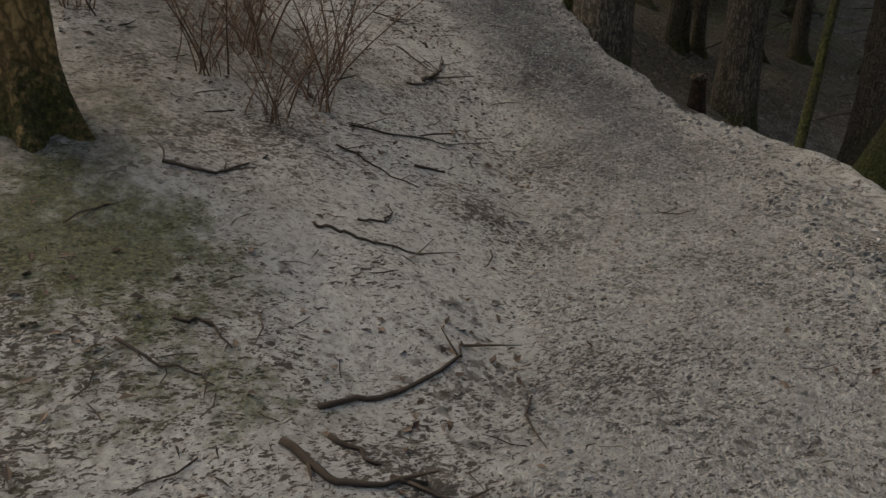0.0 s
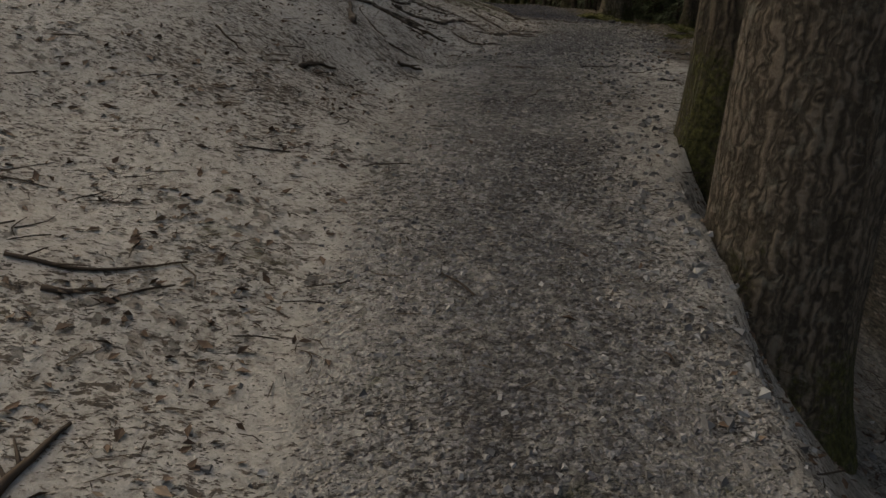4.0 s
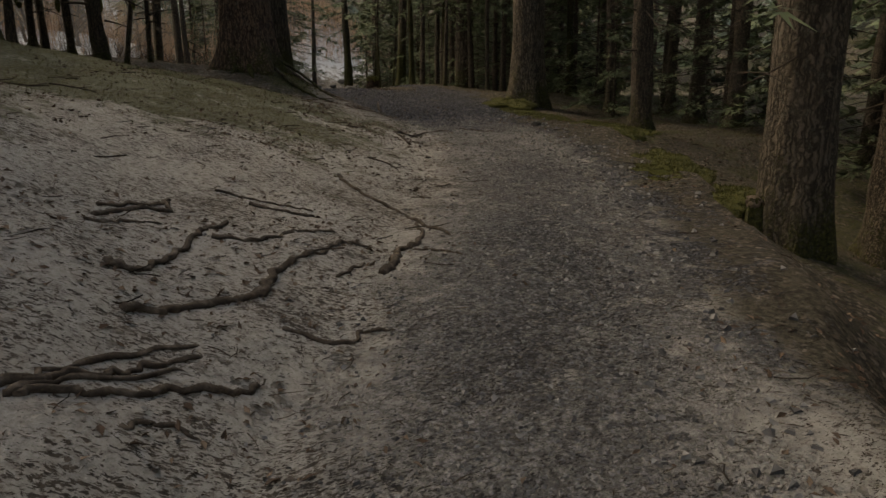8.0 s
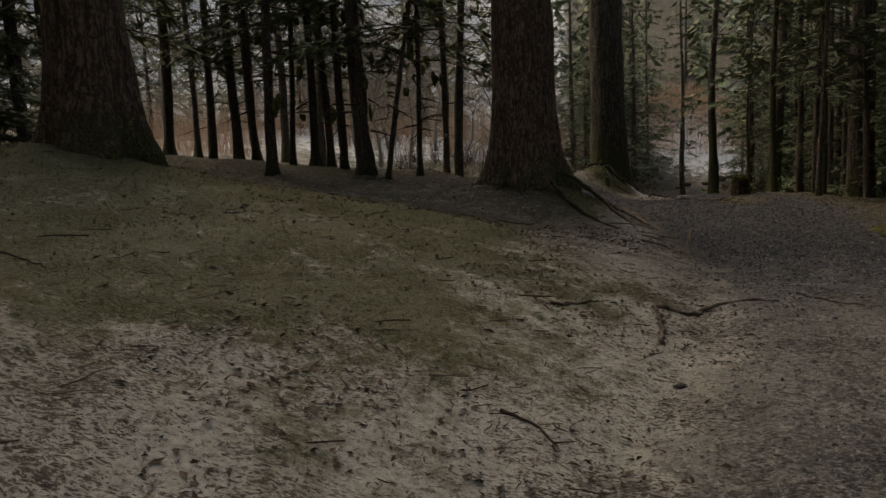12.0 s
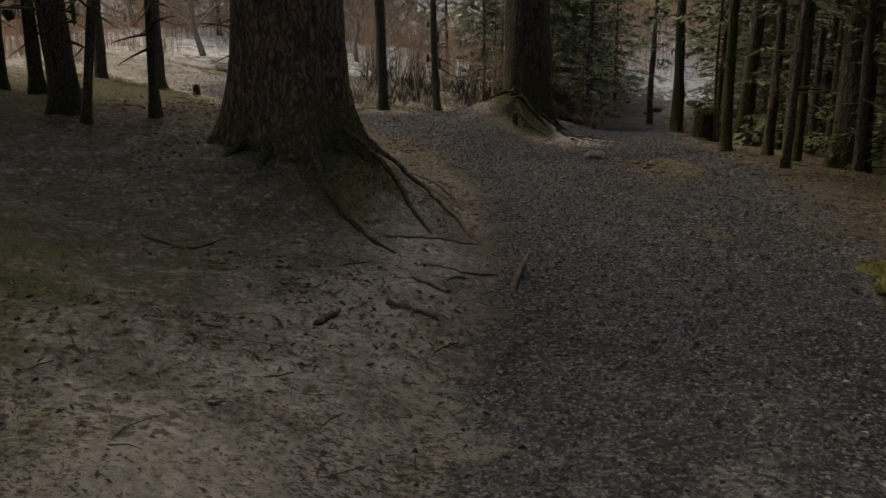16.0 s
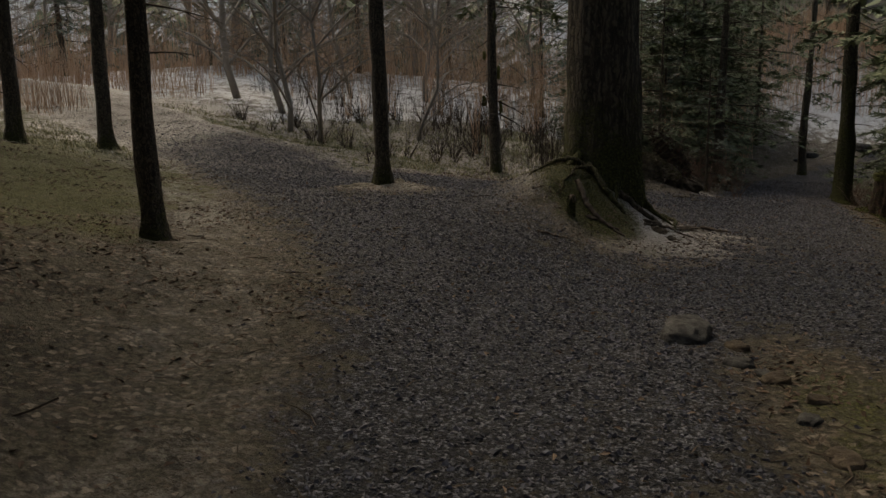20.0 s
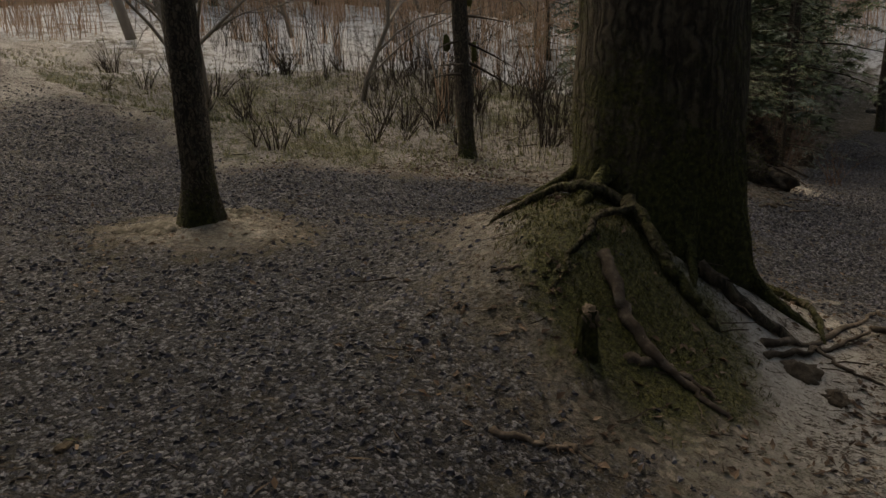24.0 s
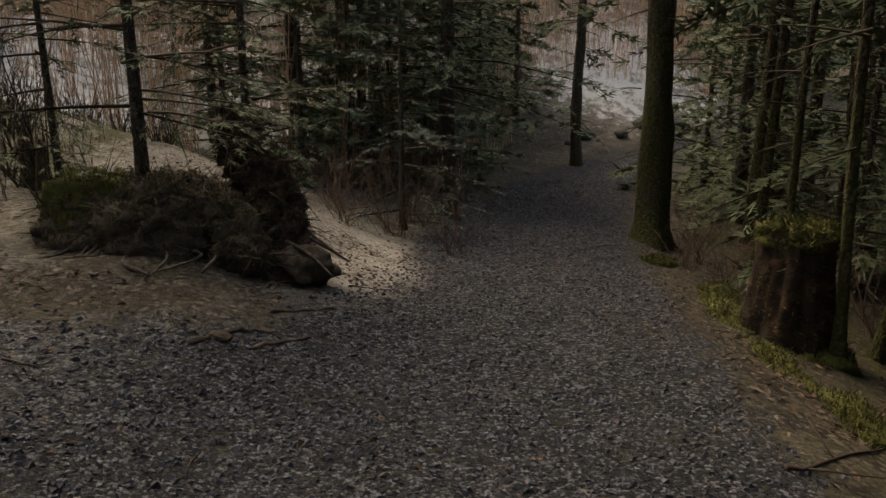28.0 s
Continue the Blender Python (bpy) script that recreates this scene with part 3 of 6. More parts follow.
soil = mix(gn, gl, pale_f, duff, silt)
gvor = gn.new("ShaderNodeTexVoronoi")
gvor.inputs["Scale"].default_value = 50
gl.new(gco, gvor.inputs["Vector"])
gcol = gn.new("ShaderNodeSeparateColor")
gl.new(gvor.outputs["Color"], gcol.inputs[0])
wob = gn.new("ShaderNodeTexNoise")
wob.inputs["Scale"].default_value = 45
gl.new(gco, wob.inputs["Vector"])
amount = gn.new("ShaderNodeVectorMath")
amount.operation = "SCALE"
amount.inputs["Scale"].default_value = .035
gl.new(wob.outputs["Color"], amount.inputs[0])
shaken = gn.new("ShaderNodeVectorMath")
gl.new(gco, shaken.inputs[0])
gl.new(amount.outputs[0], shaken.inputs[1])
gl.new(shaken.outputs[0], gvor.inputs["Vector"])
stones = ramp(gn, gl, math_node(gn, gl, "ADD", math_node(gn, gl, "MULTIPLY", gcol.outputs[0], .55), math_node(gn, gl, "MULTIPLY", noise_tex(gn, gl, 70, 4, .75, gco), .45)), [(.28, (.011, .012, .017)), (.5, (.043, .0445, .056)), (.72, (.158, .16, .184))])
stones = mix(gn, gl, step(gn, gl, gvor.outputs["Distance"], .40, .75), stones, (.020, .019, .020))
rag = math_node(gn, gl, "ADD", math_node(gn, gl, "MULTIPLY", math_node(gn, gl, "SUBTRACT", blot, .5), 2.2), math_node(gn, gl, "MULTIPLY", math_node(gn, gl, "SUBTRACT", speck, .5), 1.8))
edge = math_node(gn, gl, "ADD", attribute(gn, "gravel"), rag)
dusty = mix(gn, gl, math_node(gn, gl, "MULTIPLY", step(gn, gl, math_node(gn, gl, "ADD", math_node(gn, gl, "MULTIPLY", math_node(gn, gl, "ADD", blot, speck), .5), math_node(gn, gl, "MULTIPLY", attribute(gn, "dust"), .5)), .58, 1.0), .8), stones, silt)
base = mix(gn, gl, step(gn, gl, edge, .40, .85), soil, dusty)
mossy = ramp(gn, gl, noise_tex(gn, gl, 55, 4, .7, gco), [(.32, (.010, .012, .003)), (.48, (.045, .050, .012)), (.70, (.15, .145, .045))])
mfac = math_node(gn, gl, "ADD", attribute(gn, "moss"), math_node(gn, gl, "ADD", math_node(gn, gl, "MULTIPLY", math_node(gn, gl, "SUBTRACT", noise_tex(gn, gl, 8, 5, .75, gco), .5), 1.8), math_node(gn, gl, "MULTIPLY", math_node(gn, gl, "SUBTRACT", noise_tex(gn, gl, 1.7, 4, .6, gco), .5), 1.6)))
base = mix(gn, gl, math_node(gn, gl, "MULTIPLY", step(gn, gl, mfac, .28, .95), .8), base, mossy)
snowf = math_node(gn, gl, "ADD", attribute(gn, "snow"), math_node(gn, gl, "MULTIPLY", math_node(gn, gl, "SUBTRACT", noise_tex(gn, gl, 2.6, 6, .75, gco), .5), 1.3))
base = mix(gn, gl, step(gn, gl, snowf, .5, .75), base, (.62, .63, .65))
gl.new(base, gb.inputs["Base Color"])
bump(gn, gl, gb, math_node(gn, gl, "ADD", math_node(gn, gl, "ADD", math_node(gn, gl, "MULTIPLY", speck, 1.0), math_node(gn, gl, "MULTIPLY", strokes, .35)), math_node(gn, gl, "ADD", math_node(gn, gl, "MULTIPLY", grit, .4), math_node(gn, gl, "MULTIPLY", math_node(gn, gl, "MULTIPLY", step(gn, gl, gvor.outputs["Distance"], .65, .25), step(gn, gl, edge, .48, .78)), .6))), .9, .03)

nx, ny = GX.shape
ii, jj = np.meshgrid(np.arange(nx - 1), np.arange(ny - 1), indexing="ij")
quads = np.stack([ii * ny + jj, (ii + 1) * ny + jj, (ii + 1) * ny + jj + 1, ii * ny + jj + 1], -1).reshape(-1, 4)
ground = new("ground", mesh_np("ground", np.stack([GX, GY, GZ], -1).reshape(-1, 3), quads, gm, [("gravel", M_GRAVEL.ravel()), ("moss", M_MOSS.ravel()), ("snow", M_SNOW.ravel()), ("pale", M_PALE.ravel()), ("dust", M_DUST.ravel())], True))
tagged(ground, "forest floor of frosted silt, leaf litter and moss with a gravel trail", "ground", kind="structure")


# ---- trees ----
def trunk_piece(r, tall, flare=.6, lobes=5, sides=28, rings=30, seed=0, top=.35, rough=.06, reach=.45, lean=(0, 0), bend=0.0):
    """A tapered trunk with a root flare; its foot is sunk."""
    u = np.linspace(0, 1, rings)
    h = -.35 + (tall + .35) * (u ** 1.9 * .8 + u * .2)
    th = np.linspace(0, 2 * math.pi, sides, endpoint=False)
    H, T = np.meshgrid(h, th, indexing="ij")
    hh = np.maximum(H, 0)
    lobe = .5 + .5 * np.cos(T * lobes + 1.3 * np.sin(T * 2 + seed) + seed)
    rad = r * (1 - (1 - top) * hh / tall) + r * flare * np.exp(-np.maximum(H, -.1) / reach) * (.35 + .9 * lobe)
    rad = rad * (1 + rough * lattice(T * 3.2 + seed, H * 1.4 + seed, seed) + rough * .7 * lattice(T * 8 + seed, H * 2.5, seed + 3))
    cx = lean[0] * hh + bend * np.sin(hh * .8 + seed)
    cy = lean[1] * hh + bend * np.cos(hh * .6 + seed * 2)
    v = np.stack([cx + rad * np.cos(T), cy + rad * np.sin(T), H], -1).reshape(-1, 3)
    i, j = np.meshgrid(np.arange(rings - 1), np.arange(sides), indexing="ij")
    q = np.stack([i * sides + j, i * sides + (j + 1) % sides, (i + 1) * sides + (j + 1) % sides, (i + 1) * sides + j], -1).reshape(-1, 4)
    return v, q


def bough(length, rng, droop=.25, shoots=9, blades=8, size=.11, wide=.38, bare=.2, thick=.012):
    """A limb along +x with side shoots set with needle sprays: (wood, needles)."""
    t = np.linspace(0, 1, 6)
    p = np.stack([t * length, .06 * length * np.sin(t * 4 + rng.uniform(0, 6)), -droop * length * t ** 1.6 + .10 * length * t], -1)
    s = np.sort(rng.uniform(bare, 1, shoots))
    base = np.stack([np.interp(s, t, p[:, k]) for k in range(3)], -1)
    ang = rng.uniform(.55, 1.1, shoots) * np.where(np.arange(shoots) % 2, 1, -1)
    ln = (1.12 - s * .85) * length * .42 * rng.uniform(.6, 1.2, shoots)
    d = np.stack([np.cos(ang), np.sin(ang), rng.normal(-.25, .15, shoots)], -1)
    tips = base + d * ln[:, None]
    wood = [tube(p[::1 if size < .12 else 2], (thick * (1.1 - t))[::1 if size < .12 else 2], 3, close=False)]
    for a, b in zip(base, tips) if size < .12 else ():
        wood.append(tube(np.stack([a, (a + b) / 2 + np.array([0, 0, .02]), b]), thick * np.array([.4, .28, .12]), 3, close=False))
    base, d, ln, ang = np.vstack([base, p[3:5]]), np.vstack([d, [1, 0, -.1], [1, 0, -.2]]), np.concatenate([ln, [length * .3, length * .2]]), np.concatenate([ang, [0, 0]])
    n = len(base)
    u = (np.arange(blades)[None] + rng.uniform(0, 1, (n, blades))) / blades
    root = base[:, None] + d[:, None] * (ln[:, None] * u)[..., None]
    turn = ang[:, None] + np.where(np.arange(blades) % 2, 1, -1)[None] * rng.uniform(.2, .75, (n, blades))
    L = size * rng.uniform(.6, 1.25, (n, blades)) * (1.15 - .4 * u)
    way = np.stack([np.cos(turn), np.sin(turn), rng.normal(-.12, .25, (n, blades))], -1)
    side = np.stack([-np.sin(turn), np.cos(turn), rng.normal(0, .5, (n, blades))], -1)
    # each spray a fan of three thin spikes
    spikes = []
    for swing, reach in ((0, 1.0), (.5, .72), (-.5, .72)) if size < .2 else ((.28, 1.0), (-.28, .9)):
        tip = root + (way * math.cos(swing) + side * math.sin(swing)) * (L * reach)[..., None]
        lift = side * math.cos(swing) - way * math.sin(swing)
        foot = root + (tip - root) * .12
        w = (L * wide * .23)[..., None]
        spikes.append(np.stack([foot - lift * w, foot + lift * w, tip], 2).reshape(-1, 3))
    v = np.concatenate(spikes)
    return wood, (v, np.arange(len(v)).reshape(-1, 3))


def placed(piece, m):
    v, f = piece
    m = np.array(m)
    return v @ m[:3, :3].T + m[:3, 3], f


def crown(tall, low, spread, rng, whorl=.45, limbs=5, shoots=9, blades=8, size=.11, droop=.3, wide=.38):
    """Limbs in uneven whorls from low up to the top."""
    wood, leaves = [], []
    h = low
    while h < tall - .3:
        span = spread * (1 - ((h - low) / (tall - low)) ** 1.2) + .25
        for k in range(max(2, int(limbs + rng.integers(-1, 2)))):
            ln = span * rng.uniform(.55, 1.1)
            w, lv = bough(ln, rng, droop * rng.uniform(.5, 1.4), max(4, int(shoots * min(1, ln / 1.4))), blades, size * rng.uniform(.8, 1.3), wide, .18, .005 + .006 * ln)
            m = pose(0, 0, h + rng.uniform(-.2, .2), 0, rng.uniform(-8, 14), rng.uniform(0, 360))
            wood += [placed(x, m) for x in w]
            leaves.append(placed(lv, m))
        h += whorl * rng.uniform(.7, 1.4)
    return wood, leaves


def shared_crown(name, *args):
    wood, leaves = crown(*args)
    v, f = joined(leaves)
    w, g = joined(wood)
    return mesh_np("crown", v, f, NEEDLE), mesh_np("limb", w, g, TWIG)


CROWN_BIG = [shared_crown("crown", 14, 0, 3.2, np.random.default_rng(70 + k), 1.4, 3, 7, 5, .38, .3, .5) for k in range(2)]
CROWN_POLE = [shared_crown("crown", 7, 0, 1.5, np.random.default_rng(75 + k), .7, 3, 6, 5, .24, .3, .45) for k in range(3)]


def crowned(tree, kinds, seed, z, lean, scale=1.0, turn=0.0):
    """Crown and limbs from the shared meshes, high on the trunk."""
    for name, me in zip(("crown", "limb"), kinds[seed % len(kinds)]):
        ob = new(name, me)
        ob.parent = tree
        ob.matrix_local = pose(lean[0] * z, lean[1] * z, z, 0, 0, seed * 67 % 360) @ Matrix.Scale(scale, 4)
        tagged(ob, "dark green needle sprays" if name == "crown" else "bare brown limbs", kind="stuff")


def snags(low, high, r, count, rng, reach=.7, top=.35, tall=20, moss=False):
    """Dead side twigs on a trunk, forked and broken."""
    out = []
    for _ in range(count):
        h, a, ln = rng.uniform(low, high), rng.uniform(0, 2 * math.pi), reach * rng.uniform(.3, 1.2)
        rr = r * (1 - (1 - top) * h / tall) * .9
        t = np.linspace(0, 1, 5)
        b = rng.uniform(-.5, .5)
        ang = a + b * t
        p = np.stack([np.cos(ang) * (rr + ln * t), np.sin(ang) * (rr + ln * t), h + ln * rng.uniform(-.5, .25) * t - .12 * ln * t * t], -1)
        out.append(tube(p, (.004 + .009 * ln) * (1.15 - t) * (1.8 if moss else 1), 4, close=False))
        if ln > .35:
            q = p[2] + np.outer(np.linspace(0, 1, 3), [np.cos(a + .9) * ln * .4, np.sin(a + .9) * ln * .4, -.1 * ln])
            out.append(tube(q, (.004 + .005 * ln) * np.array([1, .6, .25]), 3, close=False))
    return out


def big_tree(name, x, y, r, mat, label, seed, tall=22, flare=.6, lobes=5, lean=(0, 0), twigs=24, low=1.2, reach=.45, crown_low=8.0, sink=0.0, rough=.06, bend=0.0, spread=3.2):
    rng = np.random.default_rng(seed)
    tree = new(name)
    tree.location = (x, y, at_ground(x, y) - sink)
    part("trunk", trunk_piece(r, tall, flare, lobes, 36, 44, seed, .3, rough, reach, lean, bend), mat, tree)
    if mat in (BARK_MOSS, BARK_BLACK):
        near = trunk_piece(r * 1.01, 1.6 if mat == BARK_MOSS else .8, flare, lobes, 36, 20, seed, 1 - .7 * 1.6 / tall, rough, reach, lean, bend)
        part("moss_fuzz", fuzz(near, 7000, seed, .016, .75), MOSS, tree, "shaggy moss on the foot", False)["kind"] = "stuff"
    if twigs:
        part("deadwood", snags(low, 7, r, twigs, rng, .8, .3, tall), TWIG, tree, "bare broken dead twigs")["kind"] = "stuff"
    crowned(tree, CROWN_BIG, seed, crown_low, lean, (tall - crown_low) / 14)
    return tagged(tree, label, "tree")


def pole_tree(x, y, r, seed, lean=(0, 0), tall=10, label="thin dark conifer trunk with dead twigs", twigs=26, mat=None, moss_flags=0, crown_low=3.3, bend=.02, low=.7):
    """A thin shaded-out trunk."""
    rng = np.random.default_rng(seed)
    tree = new("pole_tree")
    tree.location = (x, y, at_ground(x, y))
    part("trunk", trunk_piece(r, tall, .6, 4, 12, 34, seed, .3, .20, .16, lean, bend + .02), mat or BARK_DARK, tree)
    part("deadwood", snags(low, 5.5, r, int(twigs * 1.5), rng, .6, .3, tall, moss_flags > 0), TWIG, tree)["kind"] = "stuff"
    if moss_flags:
        flags = []
        for _ in range(moss_flags):
            h, a = rng.uniform(.9, 3.5), rng.uniform(0, 6.3)
            flags.append(placed(lump(rng.uniform(.03, .06), rng.uniform(.03, .08), rng.uniform(.07, .16), int(rng.integers(99)), .5, 7, 5), pose(math.cos(a) * (r + .1) + lean[0] * h, math.sin(a) * (r + .1) + lean[1] * h, h, 0, 0, math.degrees(a) + 90)))
        part("moss_clumps", flags, MOSS, tree, "hanging clumps of moss")["kind"] = "stuff"
    crowned(tree, CROWN_POLE, seed, crown_low, lean, (tall - crown_low) / 7)
    return tagged(tree, label, "tree", "thin conifers of the grove")


def young_spruce(name, tall, low, spread, seed, r=.05, size=.10, shoots=9, blades=8, limbs=6, whorl=.3, mat=None, label="", droop=.25, wide=.38):
    rng = np.random.default_rng(seed)
    tree = new(name)
    part("trunk", trunk_piece(r, tall, .4, 4, 10, 18, seed, .15, .06, .15, (0, 0), .015), BARK_DARK, tree)
    wood, leaves = crown(tall, low, spread, rng, whorl, limbs, shoots, blades, size, droop, wide)
    part("limb", wood, TWIG, tree)["kind"] = "stuff"
    part("crown", leaves, mat or NEEDLE, tree, "", False)["kind"] = "stuff"
    return tagged(tree, label or "young spruce with drooping green branches", "tree", "spruces along the trail")


def set_down(tree, x, y, turn=0, scale=1.0, sink=0.0):
    tree.location, tree.rotation_euler, tree.scale = (x, y, at_ground(x, y) - sink), (0, 0, radians(turn)), (scale,) * 3
    return tree


def copy_down(tree, x, y, turn, scale):
    c = copy_thing(tree, pose(x, y, at_ground(x, y), 0, 0, turn))
    c.scale = (scale,) * 3
    return c


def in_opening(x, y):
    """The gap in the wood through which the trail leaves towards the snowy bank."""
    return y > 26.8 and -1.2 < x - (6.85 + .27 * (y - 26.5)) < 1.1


# the great trees
big_tree("old_spruce", -3.72, -10.15, .36, BARK, "stout grey conifer trunk with knots beside the trail", 11, 22, .3, 4, (.0, .0), 6, 2.4, .3, sink=.25, rough=.05)
big_tree("old_spruce", -3.2, -9.05, .33, BARK_BLACK, "dark shaded conifer trunk behind the stout one", 12, 22, .5, 4, (0, 0), 6, 2)
big_tree("old_spruce", -.35, -9.35, .31, BARK, "tall grey conifer on the slope below the trail", 13, 22, .4, 4, (.02, 0), 18, 1.0, sink=.1)
big_tree("old_spruce", 1.4, -10.6, .36, BARK_DARK, "dark conifer on the slope below the trail", 14, 22, .5, 4, (.0, 0), 26, .8)
big_tree("mossy_tree", -9.97, -13.5, .17, BARK_OCHRE, "small mossy trunk with ochre bark at the bank", 15, 12, .45, 5, (0, 0), 8, .8, .2, 5.0, spread=1.6)
big_tree("mossy_tree", -1.45, -7.0, .30, BARK_MOSS, "moss-covered trunk at the trail's edge", 16, 20, .7, 5, (.01, 0), 5, 1.8, .45)
big_tree("old_spruce", 1.26, -3.5, .30, BARK, "grey conifer trunk beside the trail's mossy edge", 17, 20, .22, 5, (.0, 0), 14, 1.4, .4)
big_tree("mossy_tree", -6.05, -2.3, .42, BARK_OLD, "massive mossy tree with a hollow foot and reddish bark", 18, 20, .55, 5, (-.04, 0), 8, 1.4, .4)
big_tree("old_spruce", -5.85, 3.9, .42, BARK_RED, "broad reddish-grey spruce trunk on the mossy rise", 19, 24, .55, 5, (0, .0), 20, 1.4, .5)
spruce_a = big_tree("old_spruce", -1.05, 8.1, .5, BARK_RED, "broad spruce trunk with a buttressed foot by the trail", 20, 24, .5, 5, (.01, 0), 22, 1.5, .45, 6.0)
spruce_b = big_tree("old_spruce", 1.75, 17.27, .49, BARK_BLACK, "huge dark spruce with a mossy buttressed foot at the fork", 21, 26, .2, 6, (-.005, 0), 10, 2.5, .35, 9.0, rough=.07)
big_tree("old_spruce", 4.9, 6.9, .36, BARK, "lichen-flecked spruce trunk on the mossy edge", 22, 22, .4, 5, (0, 0), 22, 1.0, .4)
big_tree("old_spruce", 7.2, 14.5, .3, BARK_BLACK, "dark conifer trunk standing back from the trail", 23, 22, .4, 5, (0, 0), 18, 1.0, .4)


def buttress(tree, r, angles, mat, seed, up=.42, reach=1.2, thick=.10):
    """Mossy roots running from a trunk's foot down into the ground."""
    x, y, z = tree.location
    for k, deg in enumerate(angles):
        a = math.radians(deg)
        o = .18 * math.sin(seed + k * 2.7)
        far = reach * (.75 + .35 * abs(math.sin(k * 1.9 + seed)))
        d = np.array([.8 * r, r + .18 * far, r + .45 * far, r + .75 * far, r + far])
        px, py = x + d * np.cos(a + o * np.linspace(0, 1, 5)), y + d * np.sin(a + o * np.linspace(0, 1, 5))
        pz = lie(px, py) + np.array([up, up * .42, up * .14, .005, -.03])
        p = smooth_nodes(np.stack([px - x, py - y, pz - z], -1), 6)
        part("root", tube(p, thick * np.linspace(1, .22, len(p)) * (.7 + .4 * (k % 2)), 10, .35, seed + k), mat, tree, "mossy root" if mat == BARK_MOSS else "")


buttress(spruce_b, .5, [207, 236, 292, 330], BARK_MOSS, 640, .26, .5, .06)
buttress(spruce_a, .5, [232, 262, 290, 318, 345], BARK_MOSS, 660, .2, .42, .08)
# thin trunks of the grove: x, y, radius, lean, moss clumps
for k, (x, y, r, lx, flags) in enumerate([
        (-8.6, 12.5, .12, .01, 0), (-8.75, 14.5, .08, .0, 0), (-7.7, 12.6, .09, .03, 0), (-6.8, 11.6, .10, -.01, 0), (-6.25, 11.1, .09, -.02, 2), (-5.2, 8.6, .085, .0, 2),
        (-5.4, 10.7, .06, .02, 0), (-5.0, 10.7, .085, .0, 2), (-4.8, 11.2, .085, -.02, 0), (-4.3, 9.9, .075, .01, 3), (-3.73, 9.05, .145, -.03, 4), (-3.27, 8.65, .045, .16, 4),
        (-2.78, 9.2, .05, .0, 5), (-2.45, 11.2, .07, .0, 4), (-9.6, 9.6, .1, .02, 0), (-10.6, 8.2, .12, 0, 0), (-9.2, 11.3, .08, -.01, 0)]):
    pole_tree(x, y, r, 100 + k, (lx, 0), moss_flags=flags * 2, crown_low=2.5, label="thin dark mossy trunk with dead twigs in the grove" if flags else "thin dark conifer trunk with dead twigs in the grove")
# single thin trunks near the fork
pole_tree(-1.28, 17.1, .115, 140, (.006, 0), twigs=8, label="straight dark knobbly trunk on a small frosted hummock", bend=.012, low=1.8)
pole_tree(-.38, 21.9, .10, 141, (-.005, 0), twigs=20, moss_flags=7, label="thin dark trunk hung with moss across the fork", low=1.0)
pole_tree(-2.22, 13.0, .105, 142, (.03, 0), twigs=8, label="thin dark trunk with a crooked foot beside the trail", bend=.03, low=1.6)
pole_tree(-6.4, 18.3, .12, 143, (.0, 0), twigs=10, label="thin dark trunk beside the snowy branch trail", bend=.02, low=1.6)
pole_tree(-7.2, 17.1, .12, 144, (-.01, 0), twigs=14, low=1.0)
for k, (x, y, r, lx) in enumerate([(4.2, 11.8, .07, .01), (5.6, 13.1, .07, .0), (4.35, 10.0, .05, .02), (6.3, 15.8, .09, .0), (5.3, 12.1, .06, -.01), (6.4, 12.6, .07, .0), (5.9, 10.6, .06, .02),
                                    (8.5, 36.0, .14, .0), (11.5, 31.6, .14, .01), (6.75, 11.2, .08, .0), (7.8, 12.2, .10, .0), (8.4, 10.4, .09, .01), (7.5, 9.0, .10, .0), (6.2, 8.6, .06, .03), (9.2, 13.6, .10, .0), (8.2, 17.5, .09, 0)]):
    pole_tree(x, y, r, 160 + k, (lx, 0), label="thin conifer trunk at the trail's mossy side", mat=BARK_DARK if k % 4 else BARK_MOSS, crown_low=3.0)
# behind the stump, mossy crooked poles
for k, (x, y, r, lx) in enumerate([(7.05, 25.95, .19, .02), (7.05, 21.75, .04, .01), (7.9, 24.0, .04, -.02), (8.3, 25.5, .06, .0), (8.9, 27.0, .09, .0), (9.6, 24.5, .08, .01), (7.7, 22.4, .04, .12), (10.5, 27.5, .12, 0), (9.0, 22.2, .08, 0), (10.2, 21.0, .1, .0)]):
    pole_tree(x, y, r, 190 + k, (lx, 0), label="crooked mossy trunk behind the old stump", mat=BARK_MOSS, moss_flags=0, twigs=22, crown_low=3.2, bend=.04)
big_tree("mossy_tree", 7.15, 19.85, .17, BARK_MOSS, "moss-draped trunk leaning beside the trail", 31, 14, .9, 5, (.05, .0), 10, 1.0, .5, 6)
